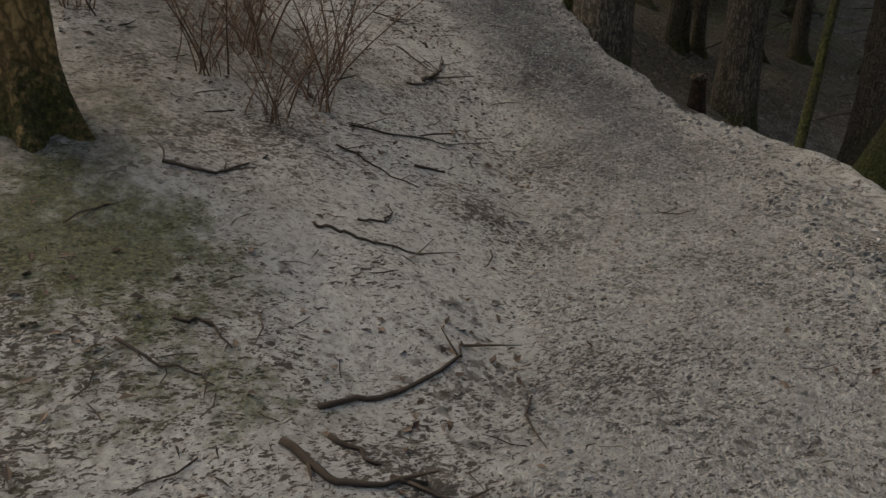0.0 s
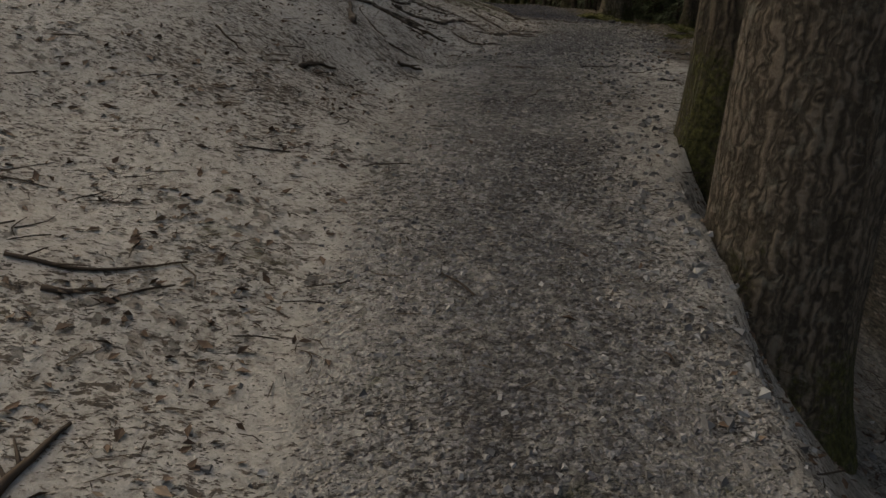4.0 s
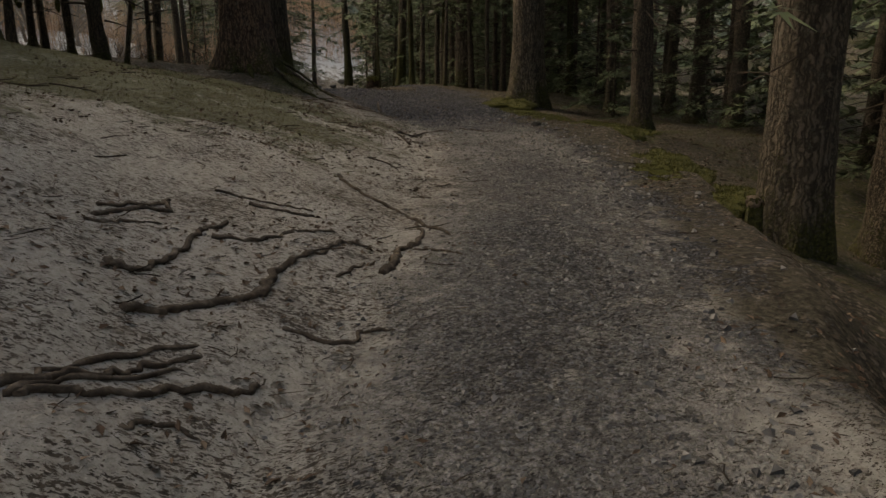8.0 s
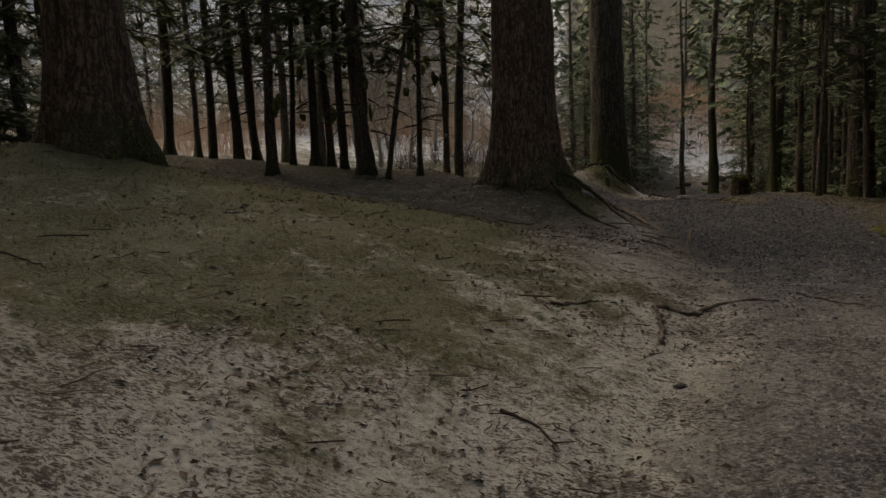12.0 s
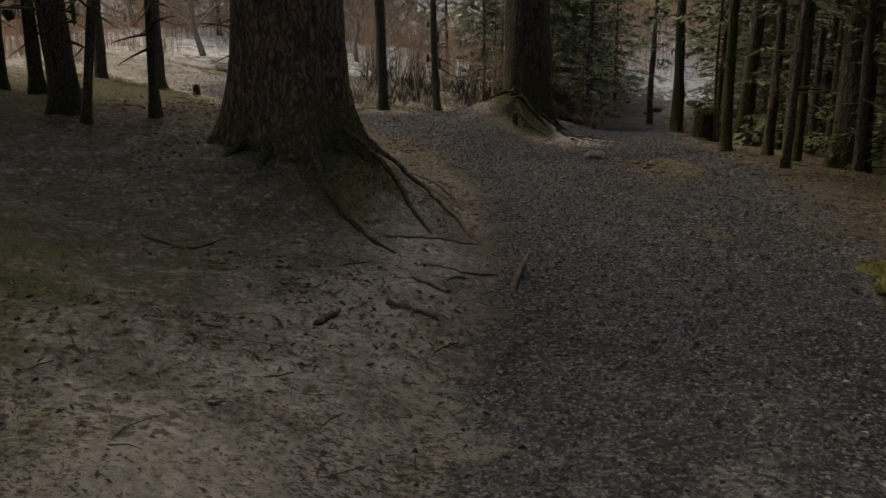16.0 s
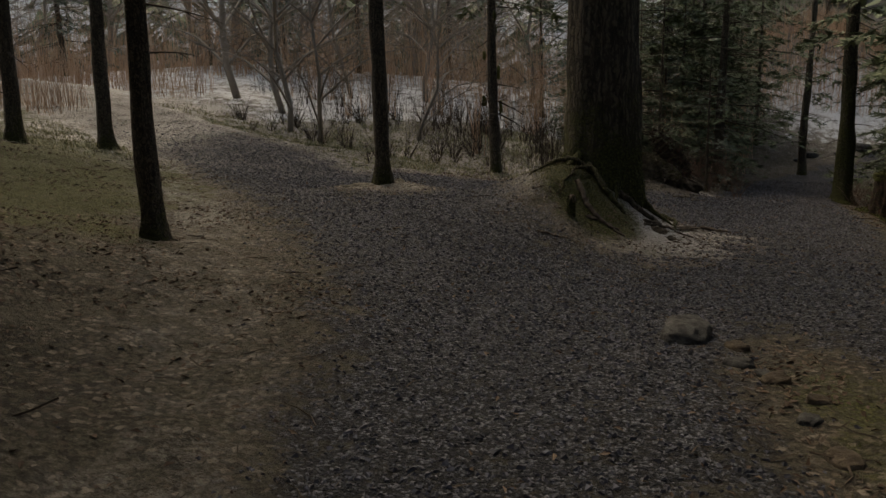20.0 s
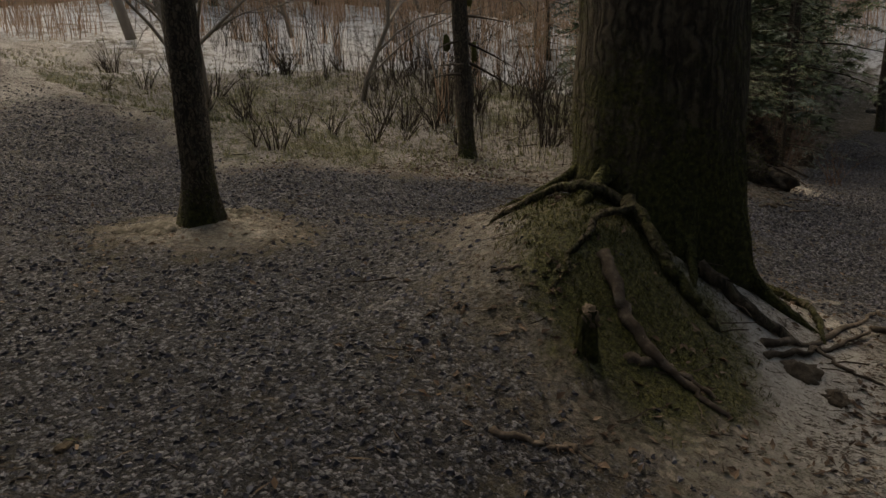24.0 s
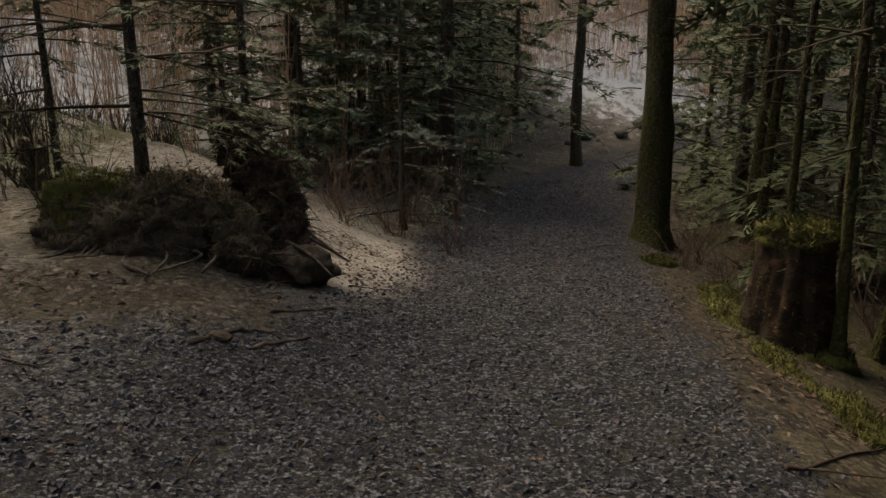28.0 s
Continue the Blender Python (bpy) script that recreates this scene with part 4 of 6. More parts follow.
# poles on the slope below the first stretch and beyond
for k, (x, y, r, lx) in enumerate([(-.2, -7.8, .12, 0), (.05, -7.7, .09, .01), (.4, -7.75, .11, 0), (2.5, -7.2, .15, 0), (1.9, -12.6, .14, .02), (3.8, -9.3, .18, 0), (3.0, -3.3, .24, 0), (5.2, -3.0, .16, 0), (3.2, 1.0, .15, 0), (4.6, -6.6, .16, 0), (6.3, -.6, .14, 0),
                                    (6.8, 2.6, .15, 0), (5.6, 3.8, .08, 0), (7.9, 4.8, .17, 0), (6.9, 6.6, .1, 0), (8.8, 1.0, .2, 0), (9.3, 7.2, .18, 0), (10.5, 4.0, .2, 0), (2.6, -13.9, .15, 0), (5.0, -11.5, .2, 0), (6.5, -7.0, .2, 0), (8.0, -3.6, .2, 0)]):
    pole_tree(x, y, r, 220 + k, (lx, 0), label="dark conifer trunk in the wood below the trail", crown_low=3.6 if k > 5 else 5.5, twigs=34, tall=13)
pole_tree(-4.38, -13.55, .04, 250, (.05, -.03), tall=6, label="slender leaning sapling trunk at the trail's edge", twigs=6, mat=BARK_MOSS, low=1.5, crown_low=3.5)
pole_tree(-1.3, -12.35, .24, 251, (.30, -.2), tall=9, label="mossy trunk leaning over the bank", twigs=12, mat=BARK_MOSS, low=1.2, crown_low=3.5)
for k, (x, y, r) in enumerate([(-9.2, 4.6, .12), (-8.4, 6.8, .1), (-8.0, 1.8, .12), (-9.8, 1.2, .16), (-11, 4.4, .2), (-10.6, -1.2, .2), (-8.8, -1.0, .1), (-12.5, 7.0, .2), (-7.6, 8.4, .08)]):
    pole_tree(x, y, r, 260 + k, (0, 0), label="dark conifer trunk behind the mossy rise", crown_low=2.6, twigs=34, tall=12)

# low-branched spruces that close the wood
sp_a = young_spruce("spruce", 9, .9, 2.1, 301, .11, .2, 8, 7, 4, .6, wide=.3, label="dark green spruce with low drooping branches in the wood")
sp_b = young_spruce("spruce", 11, 1.6, 2.4, 302, .13, .22, 8, 7, 4, .65, wide=.3, label="dark green spruce with low drooping branches in the wood")
sp_c = young_spruce("spruce", 8, .5, 2.1, 303, .10, .18, 8, 7, 5, .5, mat=NEEDLE_FROST, wide=.3, label="pale frosted spruce at the edge of the snowy clearing")
sp_d = young_spruce("spruce", 9, .25, 2.3, 304, .14, .17, 9, 7, 5, .42, wide=.3, label="dense dark spruce with branches down to the ground beside the trail")
sp_e = young_spruce("spruce", 10, 1.7, 2.6, 305, .15, .17, 9, 7, 5, .48, wide=.3, label="dark spruce with a bare foot and spreading branches over the trail")
set_down(sp_e, 4.9, 30.0, 0, 1.0)
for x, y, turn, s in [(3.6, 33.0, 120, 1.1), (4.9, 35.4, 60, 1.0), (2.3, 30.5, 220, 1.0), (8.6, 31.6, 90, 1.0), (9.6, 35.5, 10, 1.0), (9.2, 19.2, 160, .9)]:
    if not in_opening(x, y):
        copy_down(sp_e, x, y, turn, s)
set_down(sp_d, 9.6, 12.6, 280, .9)
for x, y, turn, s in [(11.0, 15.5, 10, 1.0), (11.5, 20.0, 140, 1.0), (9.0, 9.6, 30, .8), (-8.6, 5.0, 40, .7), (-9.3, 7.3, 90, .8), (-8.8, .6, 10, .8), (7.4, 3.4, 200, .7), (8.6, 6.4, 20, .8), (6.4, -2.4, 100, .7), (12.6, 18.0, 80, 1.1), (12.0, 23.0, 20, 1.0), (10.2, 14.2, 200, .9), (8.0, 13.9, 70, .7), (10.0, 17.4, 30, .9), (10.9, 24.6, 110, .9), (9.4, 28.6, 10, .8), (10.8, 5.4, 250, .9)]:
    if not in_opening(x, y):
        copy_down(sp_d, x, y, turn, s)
set_down(sp_a, 4.6, 36.2, 0, 1.0)
set_down(sp_b, 12.8, 14.0, 40, 1.0)
set_down(sp_c, 1.0, 30.0, 80, .8)
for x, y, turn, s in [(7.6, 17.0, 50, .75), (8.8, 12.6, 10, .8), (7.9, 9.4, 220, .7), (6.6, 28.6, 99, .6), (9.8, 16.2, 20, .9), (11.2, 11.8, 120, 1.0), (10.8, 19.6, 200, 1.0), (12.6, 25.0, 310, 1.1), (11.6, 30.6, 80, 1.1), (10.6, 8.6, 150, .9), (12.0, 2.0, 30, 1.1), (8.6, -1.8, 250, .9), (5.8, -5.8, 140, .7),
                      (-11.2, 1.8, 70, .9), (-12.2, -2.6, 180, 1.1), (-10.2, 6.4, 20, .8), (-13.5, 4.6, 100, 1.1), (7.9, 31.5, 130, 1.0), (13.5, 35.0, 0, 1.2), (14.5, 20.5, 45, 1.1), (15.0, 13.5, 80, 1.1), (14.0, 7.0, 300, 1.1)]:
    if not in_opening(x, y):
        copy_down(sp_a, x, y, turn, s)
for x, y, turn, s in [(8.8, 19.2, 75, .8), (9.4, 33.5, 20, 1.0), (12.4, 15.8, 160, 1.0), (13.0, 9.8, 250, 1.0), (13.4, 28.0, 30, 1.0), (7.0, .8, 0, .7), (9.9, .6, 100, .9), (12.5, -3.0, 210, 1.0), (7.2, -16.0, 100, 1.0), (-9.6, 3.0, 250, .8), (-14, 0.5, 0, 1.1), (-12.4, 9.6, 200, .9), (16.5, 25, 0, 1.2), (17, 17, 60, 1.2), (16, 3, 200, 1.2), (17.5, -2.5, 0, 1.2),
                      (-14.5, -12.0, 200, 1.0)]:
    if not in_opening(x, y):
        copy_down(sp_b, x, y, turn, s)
for x, y, turn, s in [(-.5, 33.5, 30, .8), (3.4, 31.5, 200, 1.0), (-9.8, 33.0, 60, 1.0), (-7.6, 35.5, 150, 1.2), (-13.0, 34.0, 10, 1.1), (-5.0, 40.0, 250, 1.3), (-17.0, 31.0, 90, 1.1), (2.2, 37.5, 0, 1.1), (-11.5, 37.5, 320, 1.3)]:
    copy_down(sp_c, x, y, turn, s)

# small dense spruces of the understorey
sp_f = young_spruce("spruce", 5, .15, 1.5, 306, .06, .2, 7, 6, 5, .4, wide=.4, label="small dense spruce of the understorey in the wood")
set_down(sp_f, 3.3, 29.3, 0, 1.0)
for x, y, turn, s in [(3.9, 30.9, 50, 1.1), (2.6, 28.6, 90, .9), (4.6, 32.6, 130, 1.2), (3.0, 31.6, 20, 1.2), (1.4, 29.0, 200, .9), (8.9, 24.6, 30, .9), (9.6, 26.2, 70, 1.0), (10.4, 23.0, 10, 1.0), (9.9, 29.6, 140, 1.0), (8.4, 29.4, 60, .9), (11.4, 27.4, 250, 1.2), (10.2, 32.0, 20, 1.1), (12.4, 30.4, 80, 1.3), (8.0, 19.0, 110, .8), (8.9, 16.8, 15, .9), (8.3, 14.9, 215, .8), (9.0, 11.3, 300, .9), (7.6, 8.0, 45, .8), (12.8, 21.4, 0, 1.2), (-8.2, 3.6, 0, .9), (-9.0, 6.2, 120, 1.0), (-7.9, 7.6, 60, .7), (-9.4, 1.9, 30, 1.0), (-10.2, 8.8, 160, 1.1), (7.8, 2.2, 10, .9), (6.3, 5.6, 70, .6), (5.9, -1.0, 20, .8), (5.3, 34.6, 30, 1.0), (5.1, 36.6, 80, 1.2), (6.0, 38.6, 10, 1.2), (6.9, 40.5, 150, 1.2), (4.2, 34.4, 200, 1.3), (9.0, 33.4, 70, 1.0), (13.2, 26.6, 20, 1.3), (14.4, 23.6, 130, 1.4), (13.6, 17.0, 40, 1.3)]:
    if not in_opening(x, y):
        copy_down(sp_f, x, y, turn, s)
# spruces closing the view above the snowy bank
for x, y, turn, s in [(8.6, 50.0, 20, 1.2), (12.6, 51.0, 140, 1.3), (16.0, 48.0, 60, 1.2), (5.8, 46.5, 200, 1.2), (6.6, 41.5, 80, 1.0), (15.5, 43.0, 300, 1.1), (19.0, 46.0, 10, 1.3), (10.4, 53.5, 90, 1.4), (7.5, 39.6, 30, .9), (6.3, 38.3, 120, .8), (13.4, 38.4, 50, .8)]:
    copy_down(sp_a, x, y, turn, s)

# saplings on and round the mossy mound
for name, x, y, tall, low, spread, seed, r, label in [
        ("young_spruce", 2.25, 22.5, 5.0, .75, 1.15, 310, .055, "young spruce with thin flat sprays growing on the mossy mound"),
        ("young_spruce", 1.45, 23.0, 3.6, .5, .8, 311, .035, "spindly young spruce beside the mossy mound"),
        ("young_spruce", 2.85, 23.35, 4.4, .9, .9, 312, .045, "leaning young spruce behind the upturned roots"),
        ("young_spruce", 4.1, 25.9, 3.2, .2, 1.2, 313, .04, "low bushy young spruce with pale tips behind the roots")]:
    t = young_spruce(name, tall, low, spread, seed, r, .075, 8, 8, 4, .3, NEEDLE_FROST if seed == 313 else NEEDLE, label=label, droop=.12, wide=.28)
    set_down(t, x, y, seed * 37 % 360)


# ---- bare shrubs and brush ----
def shrub(tall, stems, seed, mat, label, spread=.35, fork=3, thick=.006):
    rng = np.random.default_rng(seed)
    pieces = []
    for _ in range(stems):
        a, ln = rng.uniform(0, 6.3), tall * rng.uniform(.55, 1.1)
        t = np.linspace(0, 1, 6)
        out = spread * rng.uniform(.2, 1.2)
        wob = rng.normal(0, .03, (6, 2)).cumsum(0) * tall * .5
        p = np.stack([np.cos(a) * out * t ** 1.4 * tall * .6 + wob[:, 0] + rng.normal(0, .04), np.sin(a) * out * t ** 1.4 * tall * .6 + wob[:, 1] + rng.normal(0, .04), ln * t - .05], -1)
        pieces.append(tube(p, thick * (1.15 - .85 * t) * rng.uniform(.7, 1.3), 4, close=False))
        for _ in range(fork):
            s = rng.integers(2, 5)
            d = np.array([rng.normal(0, .35), rng.normal(0, .35), rng.uniform(.3, .9)]) * ln * .3
            q = p[s] + np.outer([0, .5, 1], d) + np.array([[0, 0, 0], [rng.normal(0, .02), rng.normal(0, .02), 0], [0, 0, 0]])
            pieces.append(tube(q, thick * np.array([.6, .4, .2]), 3, close=False))
    ob = part("shrub", pieces, mat)
    return tagged(ob, label, "shrub", "bare shrubs of the clearing")


sh = [shrub(1.9, 9, 401, REED, "bare reddish-brown shrub with upright stems in the snow"), shrub(1.3, 7, 402, TWIG, "bare dark shrub with upright stems in the snow", .5),
      shrub(2.6, 12, 403, REED, "tall bare reddish-brown shrub at the back of the clearing", .3, 4), shrub(.7, 16, 404, BRUSH, "low tangled red-brown shrub", 1.3, 6, .004)]
rng = np.random.default_rng(40)
for ob, (x, y) in zip(sh, [(-1.0, 23.5), (.6, 23.0), (-3.0, 28.5), (4.6, 24.6)]):
    ob.location = (x, y, at_ground(x, y))
for _ in range(95):
    x, y = rng.uniform(-7.5, 1.4), rng.uniform(20.6, 28.5)
    if y < 20.8 - .75 * (x + .5) + 1.8:
        continue
    ob = sh[1 if y < 25.5 else int(rng.integers(0, 2))]
    copy_thing(ob, pose(x, y, at_ground(x, y), rng.uniform(-8, 8), rng.uniform(-8, 8), rng.uniform(0, 360))).scale = (rng.uniform(.7, 1.2),) * 3
small = shrub(.62, 12, 405, TWIG, "small bare dark shrub standing in the frosted grass", .7, 1, .007)
small.location = (-1.6, 22.0, at_ground(-1.6, 22.0))
for _ in range(140):
    x, y = rng.uniform(-8, 1.6), rng.uniform(19.5, 28)
    if not 18.3 < -.55 * x + .83 * y < 24 or beside(BRANCH_LINE, np.array([x]), np.array([y]))[2][0] < 2.0:
        continue
    copy_thing(small, pose(x, y, at_ground(x, y), rng.uniform(-12, 12), rng.uniform(-12, 12), rng.uniform(0, 360))).scale = (rng.uniform(.6, 1.25),) * 3
for _ in range(60):
    x, y = rng.uniform(-14, 4), rng.uniform(27.5, 36)
    if y < 22 - .75 * x:
        continue
    copy_thing(sh[2], pose(x, y, at_ground(x, y), 0, 0, rng.uniform(0, 360))).scale = (rng.uniform(.8, 1.3),) * 3
for x, y, s in [(4.0, 25.4, 1.3), (3.5, 24.8, 1.0), (4.3, 26.4, 1.4), (3.9, 27.6, 1.6), (3.3, 26.4, 1.4), (4.5, 28.4, 1.5), (3.0, 27.8, 1.6), (-8.6, -12.4, 1.5), (-9.9, -11.5, 1.5), (7.6, 23.3, 1.2), (8.2, 23.0, 1.2), (7.2, 23.9, 1.0), (7.0, 24.5, .9), (7.5, 25.3, 1.1), (-9.6, -12.2, 1.1), (-9.0, -12.9, 1.2), (-9.3, -11.6, 1.0), (-8.4, -13.1, 1.2), (-8.75, -13.35, 1.0), (-8.1, -12.5, 1.3), (5.0, 29.0, 1.2)]:
    copy_thing(sh[3], pose(x, y, at_ground(x, y), 0, 0, x * 77 % 360)).scale = (s,) * 3

# brush and frosted scrub far back, past counting
rng = np.random.default_rng(41)


def thicket(name, n, area, tall, mat, label, thick, seed):
    rng = np.random.default_rng(seed)
    x, y = area(n, rng)
    z = height(x, y)
    pieces = []
    t = np.linspace(0, 1, 4)
    th = tall * rng.uniform(.5, 1.1, n)
    lean = rng.normal(0, .16, (n, 2))
    P = np.stack([x[:, None] + lean[:, :1] * th[:, None] * t ** 1.5, y[:, None] + lean[:, 1:] * th[:, None] * t ** 1.5, z[:, None] + th[:, None] * t - .05], -1)
    w = thick * (1.1 - .9 * t)
    ring = np.array([[1, 0, 0], [-.5, .87, 0], [-.5, -.87, 0]])
    V = (P[:, :, None] + w[None, :, None, None] * ring[None, None]).reshape(-1, 3)
    i, j = np.meshgrid(np.arange(3), np.arange(3), indexing="ij")
    q = np.stack([i * 3 + j, i * 3 + (j + 1) % 3, (i + 1) * 3 + (j + 1) % 3, (i + 1) * 3 + j], -1).reshape(-1, 4)
    F = (q[None] + np.arange(n)[:, None, None] * 12).reshape(-1, 4)
    return tagged(new(name, mesh_np(name, V, F, mat)), label, "brush", kind="stuff")


def back_band(n, rng):
    a, r = rng.uniform(1.35, 2.75, n), rng.uniform(26, 40, n)
    x, y = r * np.cos(a), 6 + r * np.sin(a)
    keep = beside(TRAIL_LINE, x, y)[2] > 2.2
    keep &= beside(BRANCH_LINE, x, y)[2] > 1.8
    x, y = np.where(keep, x, -20 - .3 * r), np.where(keep, y, 40 + .2 * r)
    return x, y


thicket("brush_thicket", 5600, back_band, 2.3, REED, "dense red-brown leafless brush behind the snowy clearing", .008, 42)


def near_band(n, rng):
    x = rng.uniform(-9, 1.0, n)
    return x, 21.9 - .72 * x + rng.gamma(1.5, 2.0, n)


thicket("brush_thicket", 1500, lambda n, rng: (rng.uniform(-17, -9.3, n), rng.uniform(20.5, 22.2, n) + rng.choice([0, 5.5], n)), 1.1, REED, "red-brown brush beside the snowy branch trail", .006, 45)
thicket("brush_thicket", 2600, lambda n, rng: (rng.normal(11.4, 2.6, n), rng.uniform(41.5, 49.0, n)), 1.3, REED, "red-brown leafless brush on the snowy bank", .009, 46)
thicket("meadow_stems", 1500, near_band, .75, TWIG, "thin dry stalks standing in the snowy clearing", .003, 43)


# ---- bare frosted trees and the far hillside ----
def bare_tree(seed, tall, mat, label, limbs=15):
    rng = np.random.default_rng(seed)
    tree = new("bare_tree")
    t = np.linspace(0, 1, 9)
    bend = rng.normal(0, .34, (9, 2)).cumsum(0) * tall * .08
    stem = np.stack([bend[:, 0], bend[:, 1], t * tall - .2], -1)
    part("trunk", tube(stem, .012 * tall * (1.15 - t), 8, .1, seed), mat, tree)
    for k in range(limbs):
        s = int(rng.integers(1, 8))
        a, ln = rng.uniform(0, 6.3), tall * rng.uniform(.22, .6)
        u = np.linspace(0, 1, 6)
        wob = rng.normal(0, .05, (6, 3)).cumsum(0) * ln * .6
        p = stem[s] + np.stack([np.cos(a) * ln * u, np.sin(a) * ln * u, ln * (.95 * u - .45 * u * u)], -1) + wob * u[:, None]
        bits = [tube(p, .007 * tall * (1.1 - u) * .8, 5, close=False)]
        for _ in range(9):
            q = p[int(rng.integers(1, 6))]
            d = np.array([math.cos(a + rng.normal(0, 1)), math.sin(a + rng.normal(0, 1)), rng.uniform(-.1, .8)]) * ln * rng.uniform(.15, .45)
            m = q + d * .5 + rng.normal(0, .04, 3) * ln
            bits.append(tube(np.stack([q, m, q + d]), .0026 * tall * np.array([.8, .5, .2]), 3, close=False))
            for _ in range(2):
                d2 = d * .4 + rng.normal(0, .16, 3) * ln
                bits.append(tube(np.stack([m, m + d2]), .0016 * tall * np.array([.8, .25]), 3, close=False))
        part("branch", bits, mat, tree)
    return tagged(tree, label, "tree", "bare frosted trees round the clearing")


bt = [bare_tree(501, 6.5, FROSTY, "leafless alder with pale frosted branches behind the clearing"), bare_tree(502, 5.0, FROSTY, "leafless alder with pale frosted branches behind the clearing"), bare_tree(503, 8.0, FROSTY, "leafless alder with pale frosted branches behind the clearing")]
for ob, (x, y) in zip(bt, [(-3.6, 30.5), (-5.8, 29.2), (-8.5, 27.5)]):
    ob.location = (x, y, at_ground(x, y))
for x, y, turn, s, k in [(-4.3, 22.6, 40, .85, 1), (-5.6, 23.6, 200, .8, 0), (-2.6, 24.4, 100, .7, 1), (-6.6, 26.0, 10, .8, 2)]:
    copy_thing(bt[k], pose(x, y, at_ground(x, y), 0, 0, turn)).scale = (s,) * 3
rng = np.random.default_rng(50)
for k in range(34):
    a, r = rng.uniform(1.42, 2.85), rng.uniform(27, 44)
    x, y = r * math.cos(a), 6 + r * math.sin(a)
    if beside(BRANCH_LINE, np.array([x]), np.array([y]))[2][0] < 2.5 or beside(TRAIL_LINE, np.array([x]), np.array([y]))[2][0] < 3:
        continue
    copy_thing(bt[k % 3], pose(x, y, at_ground(x, y), 0, 0, rng.uniform(0, 360))).scale = (rng.uniform(.8, 1.3),) * 3


def far_trees(n, seed, mat, lift):
    """Small uneven conifers for the hillsides, past counting."""
    rng = np.random.default_rng(seed)
    a, r = rng.uniform(0, 6.283, n), 44 + 130 * rng.uniform(0, 1, n) ** 1.4
    x, y = r * np.cos(a), 8 + r * np.sin(a)
    shapes = []
    for k in range(3):
        q = np.random.default_rng(seed + k + 1)
        vs, fs = [], []
        for i in range(30):
            h = q.uniform(.06, 1)
            ang, out = q.uniform(0, 6.3), .22 * (1.05 - h) * q.uniform(.6, 1.2)
            d, s = np.array([math.cos(ang), math.sin(ang), -.35]), np.array([-math.sin(ang), math.cos(ang), 0]) * .05 * (1.2 - h)
            c = np.array([0, 0, h])
            vs += [c + np.array([0, 0, .03]), c + d * out * .6 + s, c + d * out, c + d * out * .6 - s]
            fs += [(4 * i, 4 * i + 1, 4 * i + 2), (4 * i, 4 * i + 2, 4 * i + 3)]
        shapes.append((np.array(vs), np.array(fs)))
    return scatter("far_woods", shapes, np.stack([x, y, height(x, y) - .3], -1), rng.uniform(7, 15, n), frames_from(n, rng, .02), mat, "frosted conifer woods on the hillsides around", "woods", seed)


far_trees(1000, 60, NEEDLE, .0)
far_trees(350, 64, NEEDLE_FROST, .0)
thicket("frosted_scrub", 3600, lambda n, rng: (lambda a, r: (r * np.cos(a), 6 + r * np.sin(a)))(rng.uniform(1.3, 2.9, n), rng.uniform(36, 62, n)), 5.5, FROSTY, "pale frosted leafless scrub on the slope behind the clearing", .014, 44)


# ---- roots, sticks, stumps and stones ----
def along_ground(nodes, lift=0.0, per=7, wob=.02, seed=0):
    line = smooth_nodes([(*p, 0) if len(p) == 2 else p for p in nodes], per)
    x = line[:, 0] + wob * lattice(np.arange(len(line)) * .7, np.full(len(line), seed * 1.7), seed)
    y = line[:, 1] + wob * lattice(np.arange(len(line)) * .7, np.full(len(line), seed * 2.9 + 5), seed + 1)
    return np.stack([x, y, lie(x, y) + .004 + lift + line[:, 2]], -1)


def root(nodes, r0, r1, seed, mat=None, lift=.0, label="weathered tree root creeping over the trodden ground"):
    p = along_ground(nodes, lift, 9, .022, seed)
    n = len(p)
    t = np.linspace(0, 1, n)
    p[:, 2] += -.08 * r0 + .32 * r0 * lattice(np.arange(n) * .5, np.full(n, seed * 3.3), seed + 9) - .7 * r0 * (t > .93)
    ob = part("root", tube(p, (r0 * (1 - t) + r1 * t) * .6, 8, .45, seed), mat or ROOT)
    return tagged(ob, label, "root", "roots across the trail")


def stick(nodes, r, seed, mat=None, twigs=2, label="fallen bare stick lying on the ground", rise=0.0):
    rng = np.random.default_rng(seed)
    r = r * .48
    p = along_ground(nodes, r * .3, 6, .02, seed)
    t = np.linspace(0, 1, len(p))
    p[:, 2] += rise * np.sin(t * math.pi)
    ob = part("stick", tube(p, r * (1.15 - .7 * t), 7, .15, seed), mat or TWIG)
    for k in range(twigs):
        s = int(rng.integers(1, len(p) - 1))
        a = math.atan2(*(p[s] - p[s - 1])[1::-1]) + rng.choice([-1, 1]) * rng.uniform(.4, .9)
        ln = np.linalg.norm(p[-1] - p[0]) * rng.uniform(.15, .4)
        e = p[s] + np.outer([0, .5, 1], [math.cos(a) * ln, math.sin(a) * ln, .06 * ln])
        e[1:, 2] = np.maximum(e[1:, 2], lie(e[1:, 0], e[1:, 1]) + r * .5)
        part("twig", tube(e, r * np.array([.6, .45, .2]), 5, .1, seed), mat or TWIG, ob)
    return tagged(ob, label, "stick", "sticks on the forest floor")

